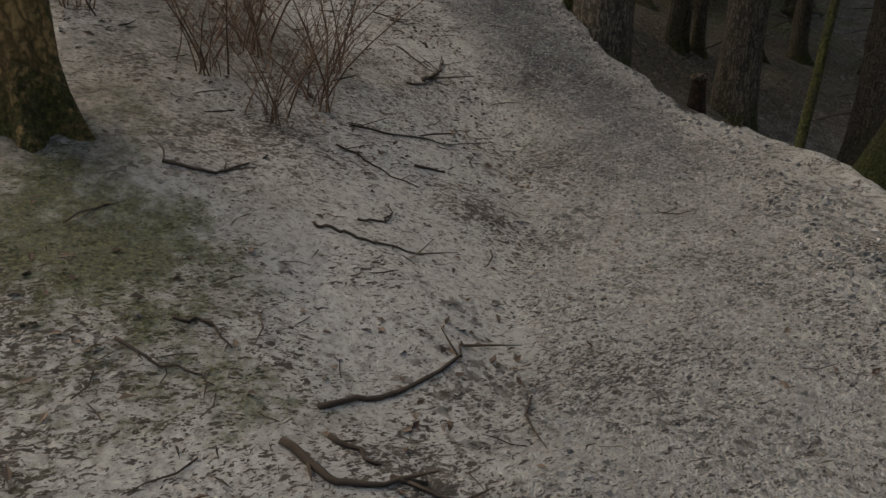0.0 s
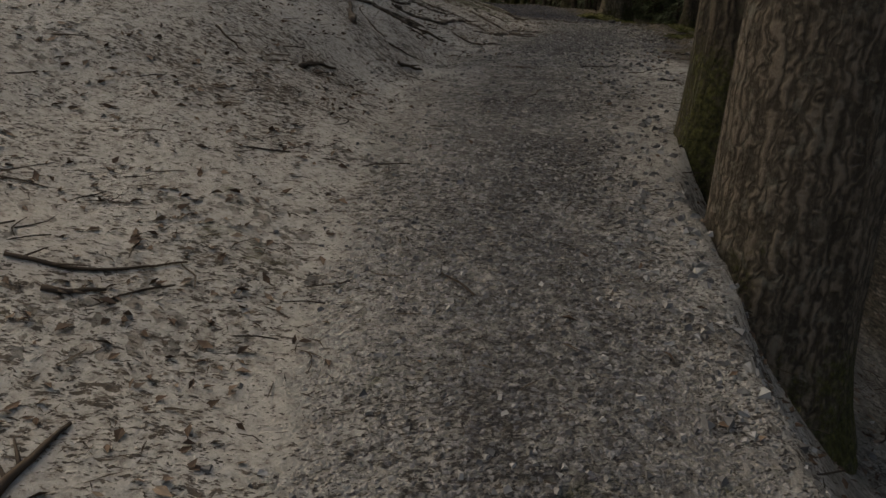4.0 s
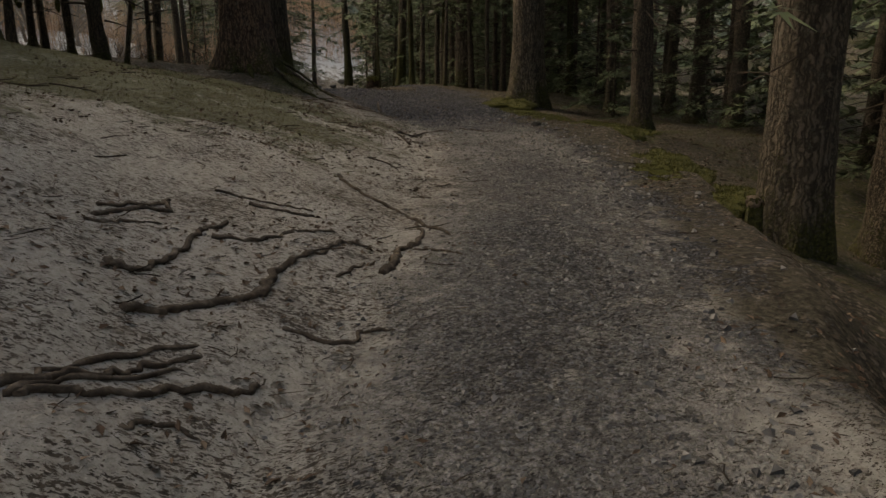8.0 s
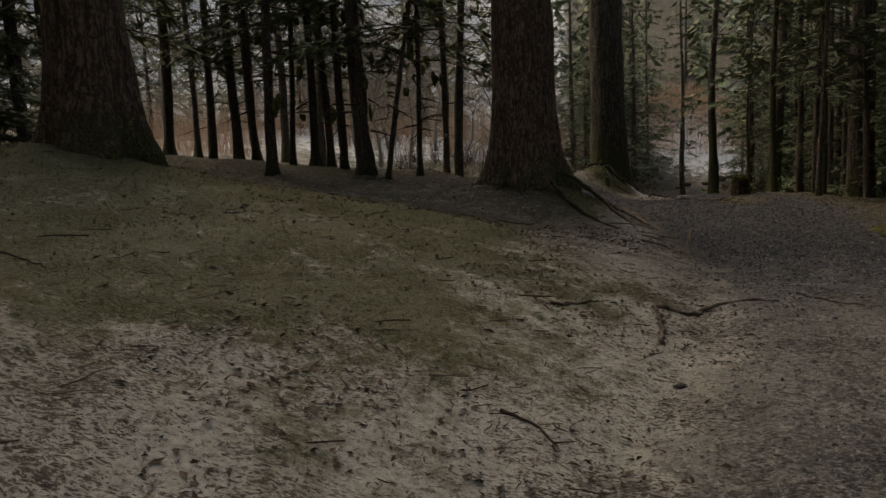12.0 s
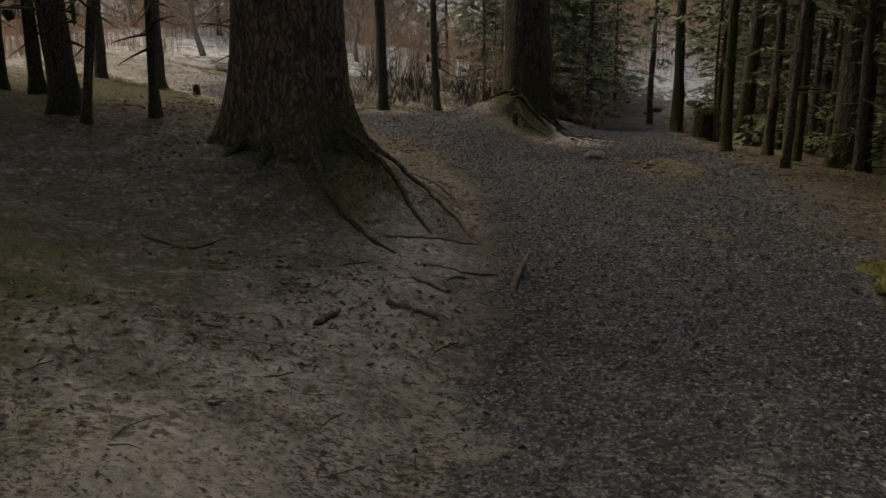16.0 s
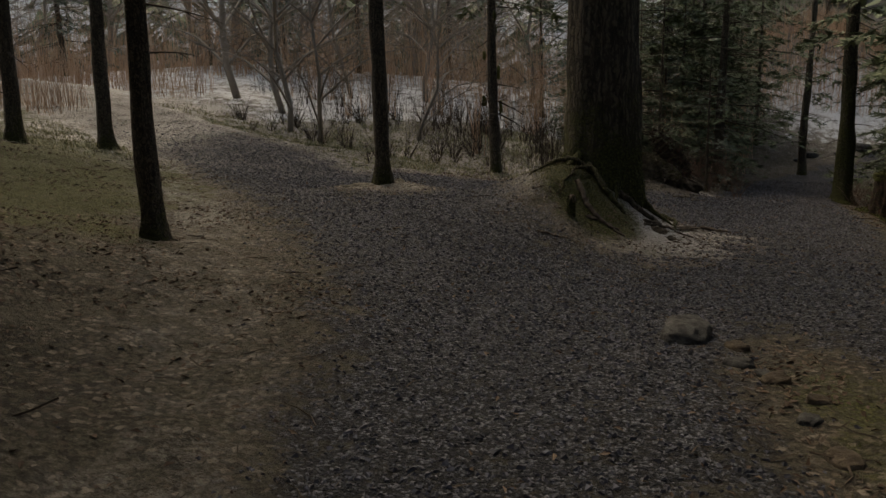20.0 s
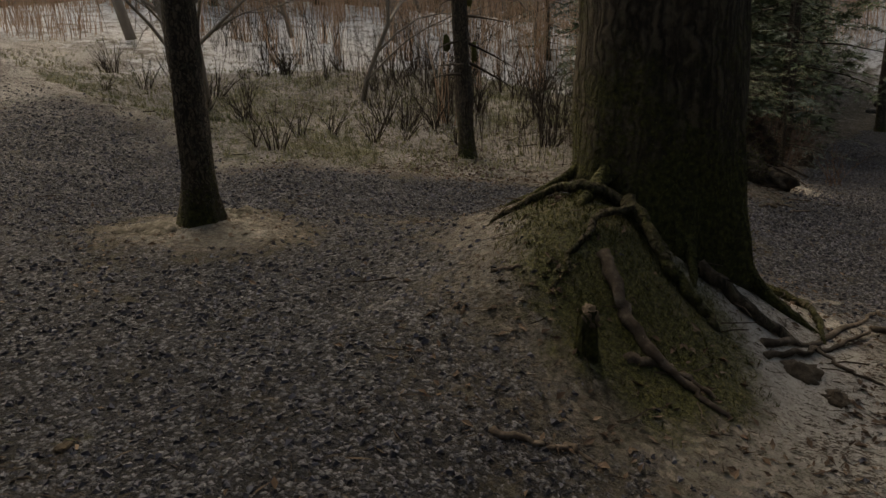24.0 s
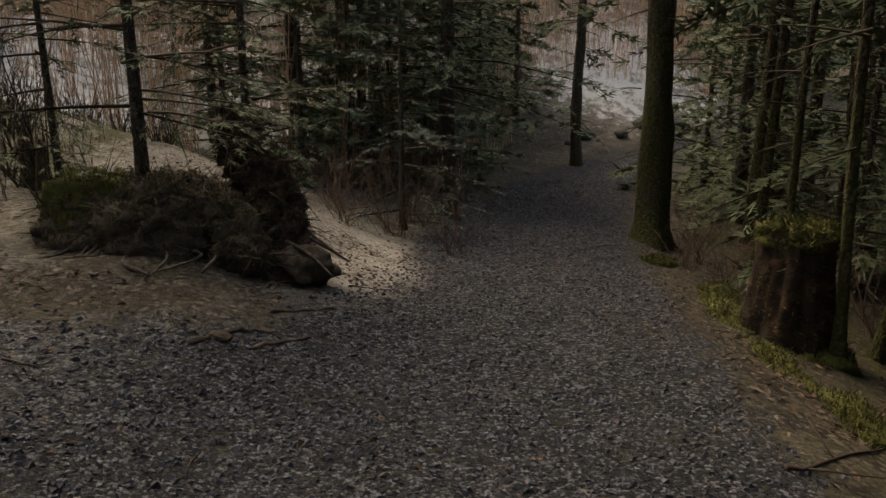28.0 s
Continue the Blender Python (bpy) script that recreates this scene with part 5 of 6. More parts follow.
# roots bared by feet on the trodden ground: nodes, then thickness at both ends
root([(-4.32, -3.87), (-4.1, -3.69), (-3.95, -3.53), (-3.95, -3.43)], 0.022, 0.012, 601)
root([(-4.33, -4.61), (-4.26, -4.61), (-4.15, -4.49), (-4.05, -4.37), (-3.91, -4.1), (-3.83, -3.93), (-3.69, -3.73), (-3.62, -3.57)], 0.035, 0.02, 602)
root([(-3.8, -4), (-3.57, -3.92), (-3.35, -3.74), (-3.13, -3.58), (-2.82, -3.34)], 0.03, 0.015, 603)
root([(-3.8, -4.66), (-3.65, -4.56), (-3.56, -4.34), (-3.38, -4.09), (-3.2, -3.95), (-2.98, -3.68), (-2.8, -3.52), (-2.57, -3.44)], 0.045, 0.018, 604)
root([(-3.17, -4.21), (-3, -4.04), (-2.86, -3.86)], 0.02, 0.012, 605)
root([(-2.85, -4.14), (-2.68, -3.91), (-2.56, -3.67), (-2.37, -3.52), (-2.18, -3.14), (-2.03, -2.64)], 0.05, 0.02, 606)
root([(-2.4, -1.87), (-2.35, -2.23), (-2.2, -2.45), (-2.08, -2.62), (-2.08, -3.13), (-2.08, -3.59)], 0.028, 0.02, 607)
root([(-3.6, -3.03), (-3.38, -3.01), (-3.16, -3.01), (-2.9, -2.97)], 0.02, 0.012, 608)
root([(-2.45, -3.66), (-2.3, -3.83), (-2.22, -3.99)], 0.022, 0.01, 609)
root([(-4.39, -4.15), (-4.22, -4.08), (-4.01, -3.97)], 0.02, 0.012, 610)
root([(-4.69, -5.65), (-4.54, -5.54), (-4.39, -5.44), (-4.23, -5.34), (-3.97, -5.12)], 0.03, 0.02, 611)
root([(-4.66, -5.7), (-4.49, -5.6), (-4.3, -5.51), (-4.13, -5.44), (-3.93, -5.37), (-3.79, -5.24)], 0.032, 0.025, 612)
root([(-4.28, -4.99), (-4.08, -4.85), (-3.84, -4.69), (-3.64, -4.53), (-3.56, -4.38)], 0.04, 0.03, 613)
root([(-3.65, -4.86), (-3.33, -4.93), (-3.24, -4.85), (-3.06, -4.91)], 0.022, 0.015, 614)
root([(-5.05, -6.67), (-5.01, -6.38), (-4.94, -5.94)], 0.05, 0.03, 615)
root([(-4.92, -5.89), (-4.69, -5.65), (-4.47, -5.42), (-3.94, -5.03)], 0.03, 0.02, 616)
root([(-4.87, -6), (-4.83, -6.29), (-4.76, -6.5)], 0.015, 0.01, 617)
root([(-4.69, -5.7), (-4.49, -5.53), (-4.06, -5.27)], 0.025, 0.015, 618)
root([(-4.37, -5.73), (-4.24, -5.66), (-4.11, -5.7)], 0.022, 0.012, 619)
root([(-5.04, -6.04), (-5.13, -6.14), (-5.19, -6.25)], 0.03, 0.02, 620)
root([(-1.26, 1.17), (-1.09, 1.28), (-0.89, 1.48)], 0.03, 0.02, 621)
root([(-0.56, 0.89), (-0.46, 1.31), (-0.4, 1.78)], 0.035, 0.03, 622)
root([(-0.38, 1.73), (-0.12, 1.78), (0.13, 2.1), (0.5, 2.27), (0.8, 2.13)], 0.04, 0.02, 623)
root([(0.98, 2.5), (1.15, 2.16), (1.35, 1.96)], 0.02, 0.012, 624)
root([(-4.35, -4.05), (-4.14, -3.81), (-3.97, -3.66), (-3.96, -3.43)], 0.028, 0.02, 625)
root([(-3.42, -3.13), (-3.15, -3.15), (-2.93, -3.08)], 0.028, 0.02, 626)
root([(0.36, 5.88), (0.63, 5.93), (0.87, 6.11)], 0.02, 0.012, 627)
root([(-0.01, 6.39), (0.24, 6.43), (0.53, 6.59), (0.72, 6.71)], 0.02, 0.012, 628)
root([(-0.14, 4.52), (-0.11, 4.67), (-0.045, 4.88)], 0.035, 0.02, 629)
root([(0.18, 5.08), (0.38, 5.06), (0.46, 5.04)], 0.03, 0.02, 630)
root([(-0.36, 8.26, -.02), (-0.09, 8.41, -.02), (0.27, 8.14), (0.55, 7.58)], 0.035, 0.02, 631)
root([(0.27, 5.59), (0.49, 5.51), (0.5, 5.69), (0.64, 5.86)], 0.03, 0.015, 632)
root([(1.12, 15.06), (1.3, 15.08), (1.42, 15.12), (1.56, 15.03)], 0.03, 0.015, 633)
root([(1.59, 15.68), (1.82, 15.75), (2.01, 15.69)], 0.04, 0.02, 634)
root([(0.95, 15.99), (1.12, 15.96)], 0.025, 0.012, 635)
root([(2.3, 16.31), (2.67, 16.74), (3.2, 17.68), (3.27, 17.6)], 0.04, 0.02, 636)
root([(2.96, 20.76), (3.17, 21.02), (3.39, 21.16)], 0.03, 0.02, 637)
root([(3.26, 20.86), (3.39, 20.99), (3.58, 21.21)], 0.03, 0.015, 638)
root([(3.69, 22.46), (3.99, 22.55)], 0.02, 0.012, 639)
root([(3.3, 21.37), (3.67, 21.7)], 0.025, 0.015, 640)
root([(-0.42, 7.98), (-0.06, 8.09), (0.27, 7.88), (0.64, 7.37)], 0.02, 0.012, 641)

# fallen sticks
stick([(-3.71, -6.51, -.05), (-3.54, -6.61, -.02), (-3.44, -6.73, -.03)], 0.06, 642, ROOT, 0)
stick([(-4.73, -6.94), (-4.61, -6.81), (-4.47, -6.73)], 0.03, 643)
stick([(-4.75, -6.63), (-4.5, -6.53)], 0.015, 644)
stick([(-5.62, -8.02), (-5.54, -7.87), (-5.36, -7.68)], 0.035, 645)
stick([(-6.1, -8.02), (-6.03, -8.13), (-5.96, -8.23)], 0.015, 646)
stick([(-8.24, -13.27), (-7.87, -13.23), (-7.41, -13.15)], 0.014, 647)
stick([(-8.44, -13.56), (-8.31, -13.67), (-8.21, -13.77), (-8.06, -13.83)], 0.012, 648)
stick([(-7.98, -13.62), (-7.72, -13.56)], 0.02, 649)
stick([(-8.87, -14.35), (-8.75, -14.39), (-8.64, -14.47), (-8.53, -14.51), (-8.36, -14.54)], 0.016, 650)
stick([(-7.37, -12.32), (-7, -12.03), (-6.59, -11.42)], 0.014, 651)
stick([(-8.61, -14.29), (-8.46, -14.26), (-8.35, -14.1)], 0.012, 652)
stick([(-7.17, -12.15), (-7.04, -12.03), (-6.89, -11.86), (-6.75, -11.68), (-6.59, -11.43)], 0.03, 653)
stick([(-7.03, -11.42), (-6.96, -11.66), (-6.9, -11.85)], 0.015, 654)
stick([(-6.8, -10.4), (-6.56, -10.37), (-6.29, -10.26)], 0.014, 655)
stick([(-6.69, -10.52), (-6.51, -10.48)], 0.02, 656)
stick([(-6.69, -11.28), (-6.55, -11.03)], 0.025, 657)
stick([(-7.28, -9.58), (-7.05, -9.77), (-6.75, -9.83)], 0.012, 658)
stick([(-9.25, -15.44), (-8.96, -15.39), (-8.62, -15.27), (-8.51, -15.14)], 0.022, 659)
stick([(-9.25, -15.6), (-9.14, -15.74)], 0.02, 660)
stick([(-9.15, -15.81), (-8.85, -15.96)], 0.02, 661)
stick([(-9.63, -14.98), (-9.51, -15.01), (-9.46, -15.15)], 0.014, 662)
stick([(-9.82, -15.07), (-9.7, -15.21), (-9.55, -15.31)], 0.012, 663)
stick([(-9.44, -13.94), (-9.22, -13.99), (-9.03, -13.88)], 0.018, 664)
stick([(-9.42, -15.59), (-9.31, -15.79), (-9.03, -15.84)], 0.03, 665)
stick([(-5.47, 0.44), (-4.92, -0.23), (-4.57, -0.15)], 0.03, 666)
stick([(-1.68, -0.62), (-1.52, -0.7), (-1.41, -0.88)], 0.018, 667)
stick([(-4.55, 0.07), (-4.35, -0.04), (-4.17, -0.12)], 0.015, 668)
stick([(-1.55, 5.72), (-1.19, 5.58), (-1.08, 5.78)], 0.02, 669)
stick([(2.23, 20.37), (2.42, 20.34)], 0.014, 670)
stick([(5.58, 19.64), (5.78, 19.71), (6.38, 20.17)], 0.02, 671)


# ---- single things ----
def lumps(name, where, mat, label, category, seed=0, rough=.3):
    """One uneven body resting in the ground: x, y, half sizes and turn."""
    x, y, rx, ry, rz, turn = where
    piece = lump(rx, ry, rz * .7, seed, rough, 26, 16, 2.4)
    ob = part(name, piece, mat)
    if mat in (MOSS, GRASS):
        part("moss_fuzz", fuzz(piece, int(2500 + 9000 * rx * ry), seed, .02), mat, ob, "", False)["kind"] = "stuff"
    ob.matrix_world = pose(x, y, at_ground(x, y) - .42 * rz, 0, 0, turn)
    return tagged(ob, label, category)


# the mossy mound with the upturned roots
def crag(spine, radii, seed, sides=44, rings=70, flat=1.0, amp=.22):
    """A torn, crumbling body along a line: tube with noise at three scales, squeezed across."""
    s = np.array(spine, float)
    k, g = np.linspace(0, len(s) - 1, rings), np.arange(len(s))
    p = np.stack([np.interp(k, g, s[:, c]) for c in range(3)], -1)
    v, q = tube(p, np.interp(k, g, radii), sides, .25, seed)
    c = np.repeat(np.vstack([p[:1], p, p[-1:]]), sides, 0)
    o = v - c
    n = lattice(v[:, 0] * 7 + v[:, 2] * 3, v[:, 1] * 7 - v[:, 2] * 5 + seed, seed) + .6 * lattice(v[:, 0] * 17 - 9 * v[:, 2], v[:, 1] * 17 + v[:, 2] * 13, seed + 1) + .4 * lattice(v[:, 0] * 40 + 21 * v[:, 2], v[:, 1] * 40 - v[:, 2] * 29, seed + 2)
    o = o * (1 + amp * n)[:, None]
    o[:, 1] *= flat
    return c + o, q


mound = new("mossy_mound")
mound.location, mound.scale = (2.3, 22.55, at_ground(2.3, 22.55) - .05), (.74,) * 3
body = placed(lump(1.05, .9, .60, 71, .2, 72, 44, 3.0), pose(.05, 0, 0, 0, 0, -12))
part("mound_body", body, DIRT, mound, "dark earth body")
part("moss_fuzz", fuzz(body, 16000, 6, .03, .9), MOSS, mound, "thin moss", False)["kind"] = "stuff"
hood = placed(lump(.58, .5, .56, 72, .22, 36, 24, 3), pose(-.5, .0, .10, 0, 0, 10))
cap = part("moss_cap", hood, MOSS, mound, "thick green moss cushion")
part("moss_fuzz", fuzz(hood, 11000, 5, .026, .7), MOSS, cap, "", False)["kind"] = "stuff"
bank = crag([(.2, -.2, .3), (.5, -.35, .2), (.8, -.5, .1), (1.0, -.75, .0), (1.15, -.95, -.06)], [.32, .3, .26, .22, .12], 74, 40, 56, 1.0, .2)
part("root_bank", bank, DIRT, mound, "earth and matted roots sloping down")
part("moss_fuzz", fuzz(bank, 6000, 9, .03, .7), MOSS, mound, "", False)["kind"] = "stuff"
for k in range(15):
    a = -2.9 + k * .16
    o = .12 * math.sin(k * 5.3)
    p = np.array([[.75 * math.cos(a) * 1.1, .55 * math.sin(a), .16], [1.0 * math.cos(a + o), .85 * math.sin(a + o), .05], [1.25 * math.cos(a + o), 1.15 * math.sin(a + o), .03], [1.6 * math.cos(a - o) + .1 * math.sin(k * 5), 1.5 * math.sin(a - o), .0 + .02 * math.sin(k * 3)]])
    part("root", tube(smooth_nodes(p, 6), np.linspace(.034, .010, 19) * (.7 + .5 * (k % 3 == 0)), 7, .35, 80 + k), ROOT, mound)
part("root_fuzz", fuzz(body, 3600, 33, .14, 1.0, .035, -.5), ROOT, mound, "hanging rootlets", False)["kind"] = "stuff"
part("root_fuzz", fuzz(bank, 1200, 34, .14, 1.0, .04, -.4), ROOT, mound, "hanging rootlets", False)["kind"] = "stuff"
tagged(mound, "dark earth mound capped with green moss round an upturned root", "mound")
plate = new("upturned_root")
plate.location, plate.scale = (2.98, 22.75, at_ground(2.98, 22.75)), (.9,) * 3
slab = crag([(-.27, .38, 1.12), (-.24, .34, 1.0), (-.14, .24, .86), (-.02, .12, .72), (.10, -.02, .55), (.22, -.2, .38), (.32, -.4, .14), (.40, -.58, -.12)], [.11, .17, .19, .20, .21, .19, .15, .13], 91, 48, 84, .8, .26)
part("root_body", slab, ROTTEN, plate, "rotten dark red-brown root wood")
part("moss_fuzz", fuzz(slab, 3000, 31, .024, .1), MOSS, plate, "thin moss on the upper edge", False)["kind"] = "stuff"
part("root_foot", placed(lump(.30, .22, .15, 92, .3, 36, 20, 3), pose(.42, -.62, -.03, 0, 0, 30)), DIRT, plate, "crumbling dark earth")
for k in range(14):
    s = np.array([.05 + .28 * math.sin(k * 2.4), -.1 - .35 * abs(math.sin(k * 1.7)), .12 + .05 * (k % 4)])
    d = np.array([math.cos(k * 1.3 - 1.6) * .5, -.25 - .3 * abs(math.sin(k * 2.1)), -.16 - .03 * (k % 4)])
    part("root", tube(smooth_nodes(np.stack([s, s + d * .5 + np.array([.04 * math.sin(k), 0, .02]), s + d]), 5), np.linspace(.022, .006, 11), 6, .3, 93 + k), ROOT, plate)
part("root_fuzz", fuzz(slab, 1200, 35, .12, 1.0, .04, -.4), ROOT, plate, "torn rootlets", False)["kind"] = "stuff"
tagged(plate, "upturned rotten root plate leaning out of the mound", "root plate")


# the rotten stump with a mossy rim
def stump(x, y, r, tall, seed, label, mat, rim=None, lobes=7):
    ob = new("stump")
    ob.location = (x, y, at_ground(x, y))
    v, q = trunk_piece(r, tall, .35, lobes, *((80, 50) if r > .2 else (36, 24)), seed, .92, .14, .25)
    a = np.arctan2(v[:, 1], v[:, 0])
    n = .06 * lattice(np.cos(a) * 5 + seed, np.sin(a) * 5 + v[:, 2] * .6, seed) + .06 * lattice(np.cos(a) * 13, np.sin(a) * 13 + v[:, 2] * 2.5, seed + 4) + .03 * lattice(np.cos(a) * 30 + v[:, 2] * 9, np.sin(a) * 30, seed + 5)
    v[:, :2] *= (1 + n)[:, None]
    v[:, 2] += np.where(v[:, 2] > tall * .7, .22 * r * lattice(np.cos(a) * 4, np.sin(a) * 4, seed) * (v[:, 2] - tall * .7) / (tall * .3), 0)
    part("wood", (v, q), mat, ob)
    lid = placed(lump(r * 1.04, r * 1.04, .12 if rim else .05, seed + 1, .45, 40, 16, 4), pose(0, 0, tall - .04))
    top = part("top", lid, rim or DEADWOOD, ob, "mossy crumbling top" if rim else "broken top")
    if rim:
        part("moss_fuzz", fuzz(lid, 5000, seed, .03, .8), MOSS, top, "shaggy moss and dry needles", False)["kind"] = "stuff"
        part("moss_fuzz", fuzz((v, q), 2500, seed + 2, .03, .12), MOSS, ob, "", False)["kind"] = "stuff"
    return tagged(ob, label, "stump")


stump(6.9, 22.12, .25, .82, 96, "rotten red-brown tree stump with a shaggy mossy top", ROTTEN, MOSS, 3)
stump(1.0, 23.6, .10, .40, 97, "small broken stump in the snowy clearing", BARK_DARK)
stump(1.43, 19.95, .1, .3, 104, "dark broken stub at the gravel's edge", BARK_BLACK)
stump(1.44, 15.62, .04, .2, 98, "little dark broken stub among the roots", BARK_BLACK)
stump(-5.6, 18.2, .06, .22, 99, "small dark cut stub beside the branch trail", BARK_BLACK)
stump(-6.5, 2.3, .05, .30, 100, "mossy broken stub on the rise", BARK_MOSS)
stump(-1.45, -9.65, .10, .5, 101, "splintered rotten stump on the slope", ROTTEN)
stump(.36, -3.9, .06, .28, 102, "short dark stub at the trail's edge", BARK_BLACK)
stump(4.75, 27.2, .10, .25, 103, "mossy dark clod of roots beside the trail", DIRT)
# mossy bank before the stump
for k, (x, y, rx, ry, rz, turn) in enumerate([(6.75, 23.2, .5, .22, .16, 60), (6.5, 22.3, .55, .25, .15, 75), (6.35, 21.3, .5, .2, .10, 80), (6.9, 21.9, .4, .3, .14, 20), (6.3, 20.4, .45, .2, .07, 70), (6.6, 24.3, .3, .2, .1, 50), (7.1, 20.6, .5, .35, .12, 30),
                                              (2.9, .9, .8, .4, .18, 60), (3.1, 1.9, .7, .4, .12, 80), (3.1, 3.4, .9, .4, .12, 85), (3.5, 5.2, 1.0, .5, .16, 80), (4.2, 6.6, 1.1, .6, .24, 60), (1.3, -1.9, .8, .4, .15, 50), (1.9, -.9, .9, .45, .18, 50), (1.0, -2.9, .7, .4, .12, 40)]):
    lumps("moss_hummock", (x, y, rx, ry, rz, turn), MOSS, "soft green moss hummock at the trail's edge", "moss", 120 + k, .35)["group"] = "moss hummocks"
# about the foot of the great spruce at the fork
for k, (nodes, r0, r1, mat) in enumerate([
        ([(1.62, 16.72, 0.096), (1.38, 16.62, 0.068), (1.1, 16.6, 0.02), (.9, 16.55, 0.0), (.72, 16.5, -.01)], .06, .025, BARK_MOSS),
        ([(1.6, 16.66, 0.104), (1.74, 16.42, 0.076), (1.92, 16.28, 0.036), (2.08, 16.18, 0.008)], .07, .04, BARK_MOSS),
        ([(1.7, 16.66, 0.096), (1.5, 16.36, 0.068), (1.36, 16.08, 0.01), (1.24, 15.8, -.01)], .04, .02, BARK_MOSS),
        ([(2.0, 16.62, 0.064), (2.26, 16.5, 0.032), (2.5, 16.55, 0.0), (2.75, 16.8, -.01)], .07, .02, BARK_BLACK),
        ([(1.5, 16.1, .03), (1.62, 15.85, .03), (1.85, 15.7, .02), (2.1, 15.6, .0)], .06, .02, ROOT),
        ([(2.28, 16.2, .0), (2.52, 16.42, .02), (2.72, 16.72, .01), (3.0, 17.1, .03), (3.3, 17.4, .01)], .03, .012, ROOT),
        ([(2.62, 16.55, .02), (2.75, 16.4, .01), (2.9, 16.32, .0)], .02, .01, ROOT),
        ([(3.05, 17.15, .04), (3.25, 17.2, .03), (3.42, 17.3, .02)], .03, .015, ROOT),
        ([(2.45, 17.6, .02), (2.7, 17.35, .04), (2.72, 17.0, .03), (2.66, 16.7, .02)], .05, .02, BARK_MOSS)]):
    root(nodes, r0, r1, 701 + k, mat, .0, "mossy root running down from the great spruce" if mat == BARK_MOSS else "weathered root at the great spruce's foot")
for k, (x, y, r) in enumerate([(2.42, 16.22, .13), (2.58, 16.08, .09), (3.3, 17.3, .07)]):
    lumps("earth_hummock", (x, y, r, r * .75, r * .8, 40 * k), DIRT, "dark clod of earth among the roots", "earth", 186 + k, .35)
# foot of the spruce by the trail
for k, (nodes, r0, r1, mat) in enumerate([
        ([(-.5, 7.6, .25), (-.1, 7.35, .1), (.15, 7.0, .03), (.4, 6.5, .0)], .05, .02, BARK_MOSS),
        ([(-.3, 7.9, .2), (.1, 7.75, .06), (.45, 7.3, .02), (.7, 6.7, .0)], .045, .02, ROOT),
        ([(-.7, 7.2, .15), (-.5, 6.8, .04), (-.2, 6.4, .02), (.2, 6.0, .0)], .06, .02, BARK_MOSS)]):
    root(nodes, r0, r1, 712 + k, mat, .0, "mossy root creeping from the spruce's foot towards the trail")
# the root that stands out of the gravel
upright = part("root", tube(np.array([(.93, 5.72, at_ground(.93, 5.72) - .01), (.95, 5.9, at_ground(.95, 5.9) + .02), (1.03, 6.15, at_ground(1.03, 6.15) + .07), (1.08, 6.28, at_ground(1.08, 6.28) + .11)]), np.array([.022, .03, .026, .012]), 8, .4, 707), ROOT)
tagged(upright, "dark broken root end standing out of the gravel", "root", "roots across the trail")


# stones
def stone(x, y, r, seed, mat, label, sink=.3):
    v, q = lump(r, r * .72, r * .42, seed, .16, 36, 20, 2.2, .68)
    ob = part("stone", (v, q), mat)
    ob.matrix_world = pose(x, y, at_ground(x, y) + r * .02, seed * 7 % 17 - 8, seed * 5 % 19 - 9, seed * 41 % 360)
    return tagged(ob, label, "stone", "stones by the trail")


for k, (x, y, r) in enumerate([(2.38, 11.75, .21), (2.66, 11.55, .08), (2.62, 11.2, .09), (2.76, 10.9, .08), (2.8, 10.35, .07), (2.84, 9.95, .09), (2.72, 11.0, .06), (2.9, 10.6, .06), (2.18, 2.2, .10), (-.36, 14.5, .035), (.5, 3.2, .03), (3.1, 20.9, .06),
                               (-.6, .2, .04), (-1.5, -1.5, .03)]):
    stone(x, y, r, 160 + k, ROCK if k % 2 == 0 else DIRT, "grey half-buried stone in the gravel" if k % 2 == 0 else "dark mossy clod beside the stone")
for k, (x, y) in enumerate([(-1.5, 16.8), (-1.15, 17.3)]):
    lumps("earth_hummock", (x, y, .26, .16, .12, 30 * k), EARTH, "small frosted earth hummock at the thin trunk's foot", "earth", 180 + k, .35)
for k, (x, y, r) in enumerate([(9.4, 38.9, .36), (10.5, 39.1, .26), (11.4, 39.6, .42), (8.9, 38.2, .22), (12.4, 39.9, .3)]):
    stone(x, y, r, 190 + k, ROCK, "dark rock at the foot of the snowy bank")
# the hollow old tree: broken limbs and its second stem
stem = big_tree("mossy_tree", -6.75, -3.0, .5, BARK_BLACK, "dark hollow stem grown with ferns beside the mossy tree", 41, 14, .5, 5, (-.03, 0), 4, 1.6, .4, 7)
near = trunk_piece(.51, 1.7, .5, 5, 36, 24, 41, .8, .06, .4, (-.03, 0))
part("fern_fronds", fuzz(near, 700, 77, .045, .9, .3, .0), FROSTY, stem, "pale frosted fern tips", False)["kind"] = "stuff"
stump(-7.35, -3.3, .15, .95, 105, "broken red-brown stub beside the hollow tree", ROTTEN)
for k, (x, y, rx, ry, rz, turn) in enumerate([(-6.5, -3.35, .55, .2, .16, 10), (-5.95, -3.1, .4, .18, .13, -20), (-7.1, -3.7, .5, .22, .15, 5)]):
    lumps("earth_hummock", (x, y, rx, ry, rz, turn), EARTH, "frosted earth bank at the hollow tree's foot", "earth", 196 + k, .35)
limb = part("broken_limb", tube(smooth_nodes([(-5.55, -2.45, 2.72), (-5.3, -2.5, 2.78), (-5.1, -2.58, 2.87), (-4.98, -2.6, 2.93)], 4), np.linspace(.06, .03, 13), 8, .3, 191), BARK_MOSS)
tagged(limb, "brown mossy broken limb stub on the old tree", "branch")
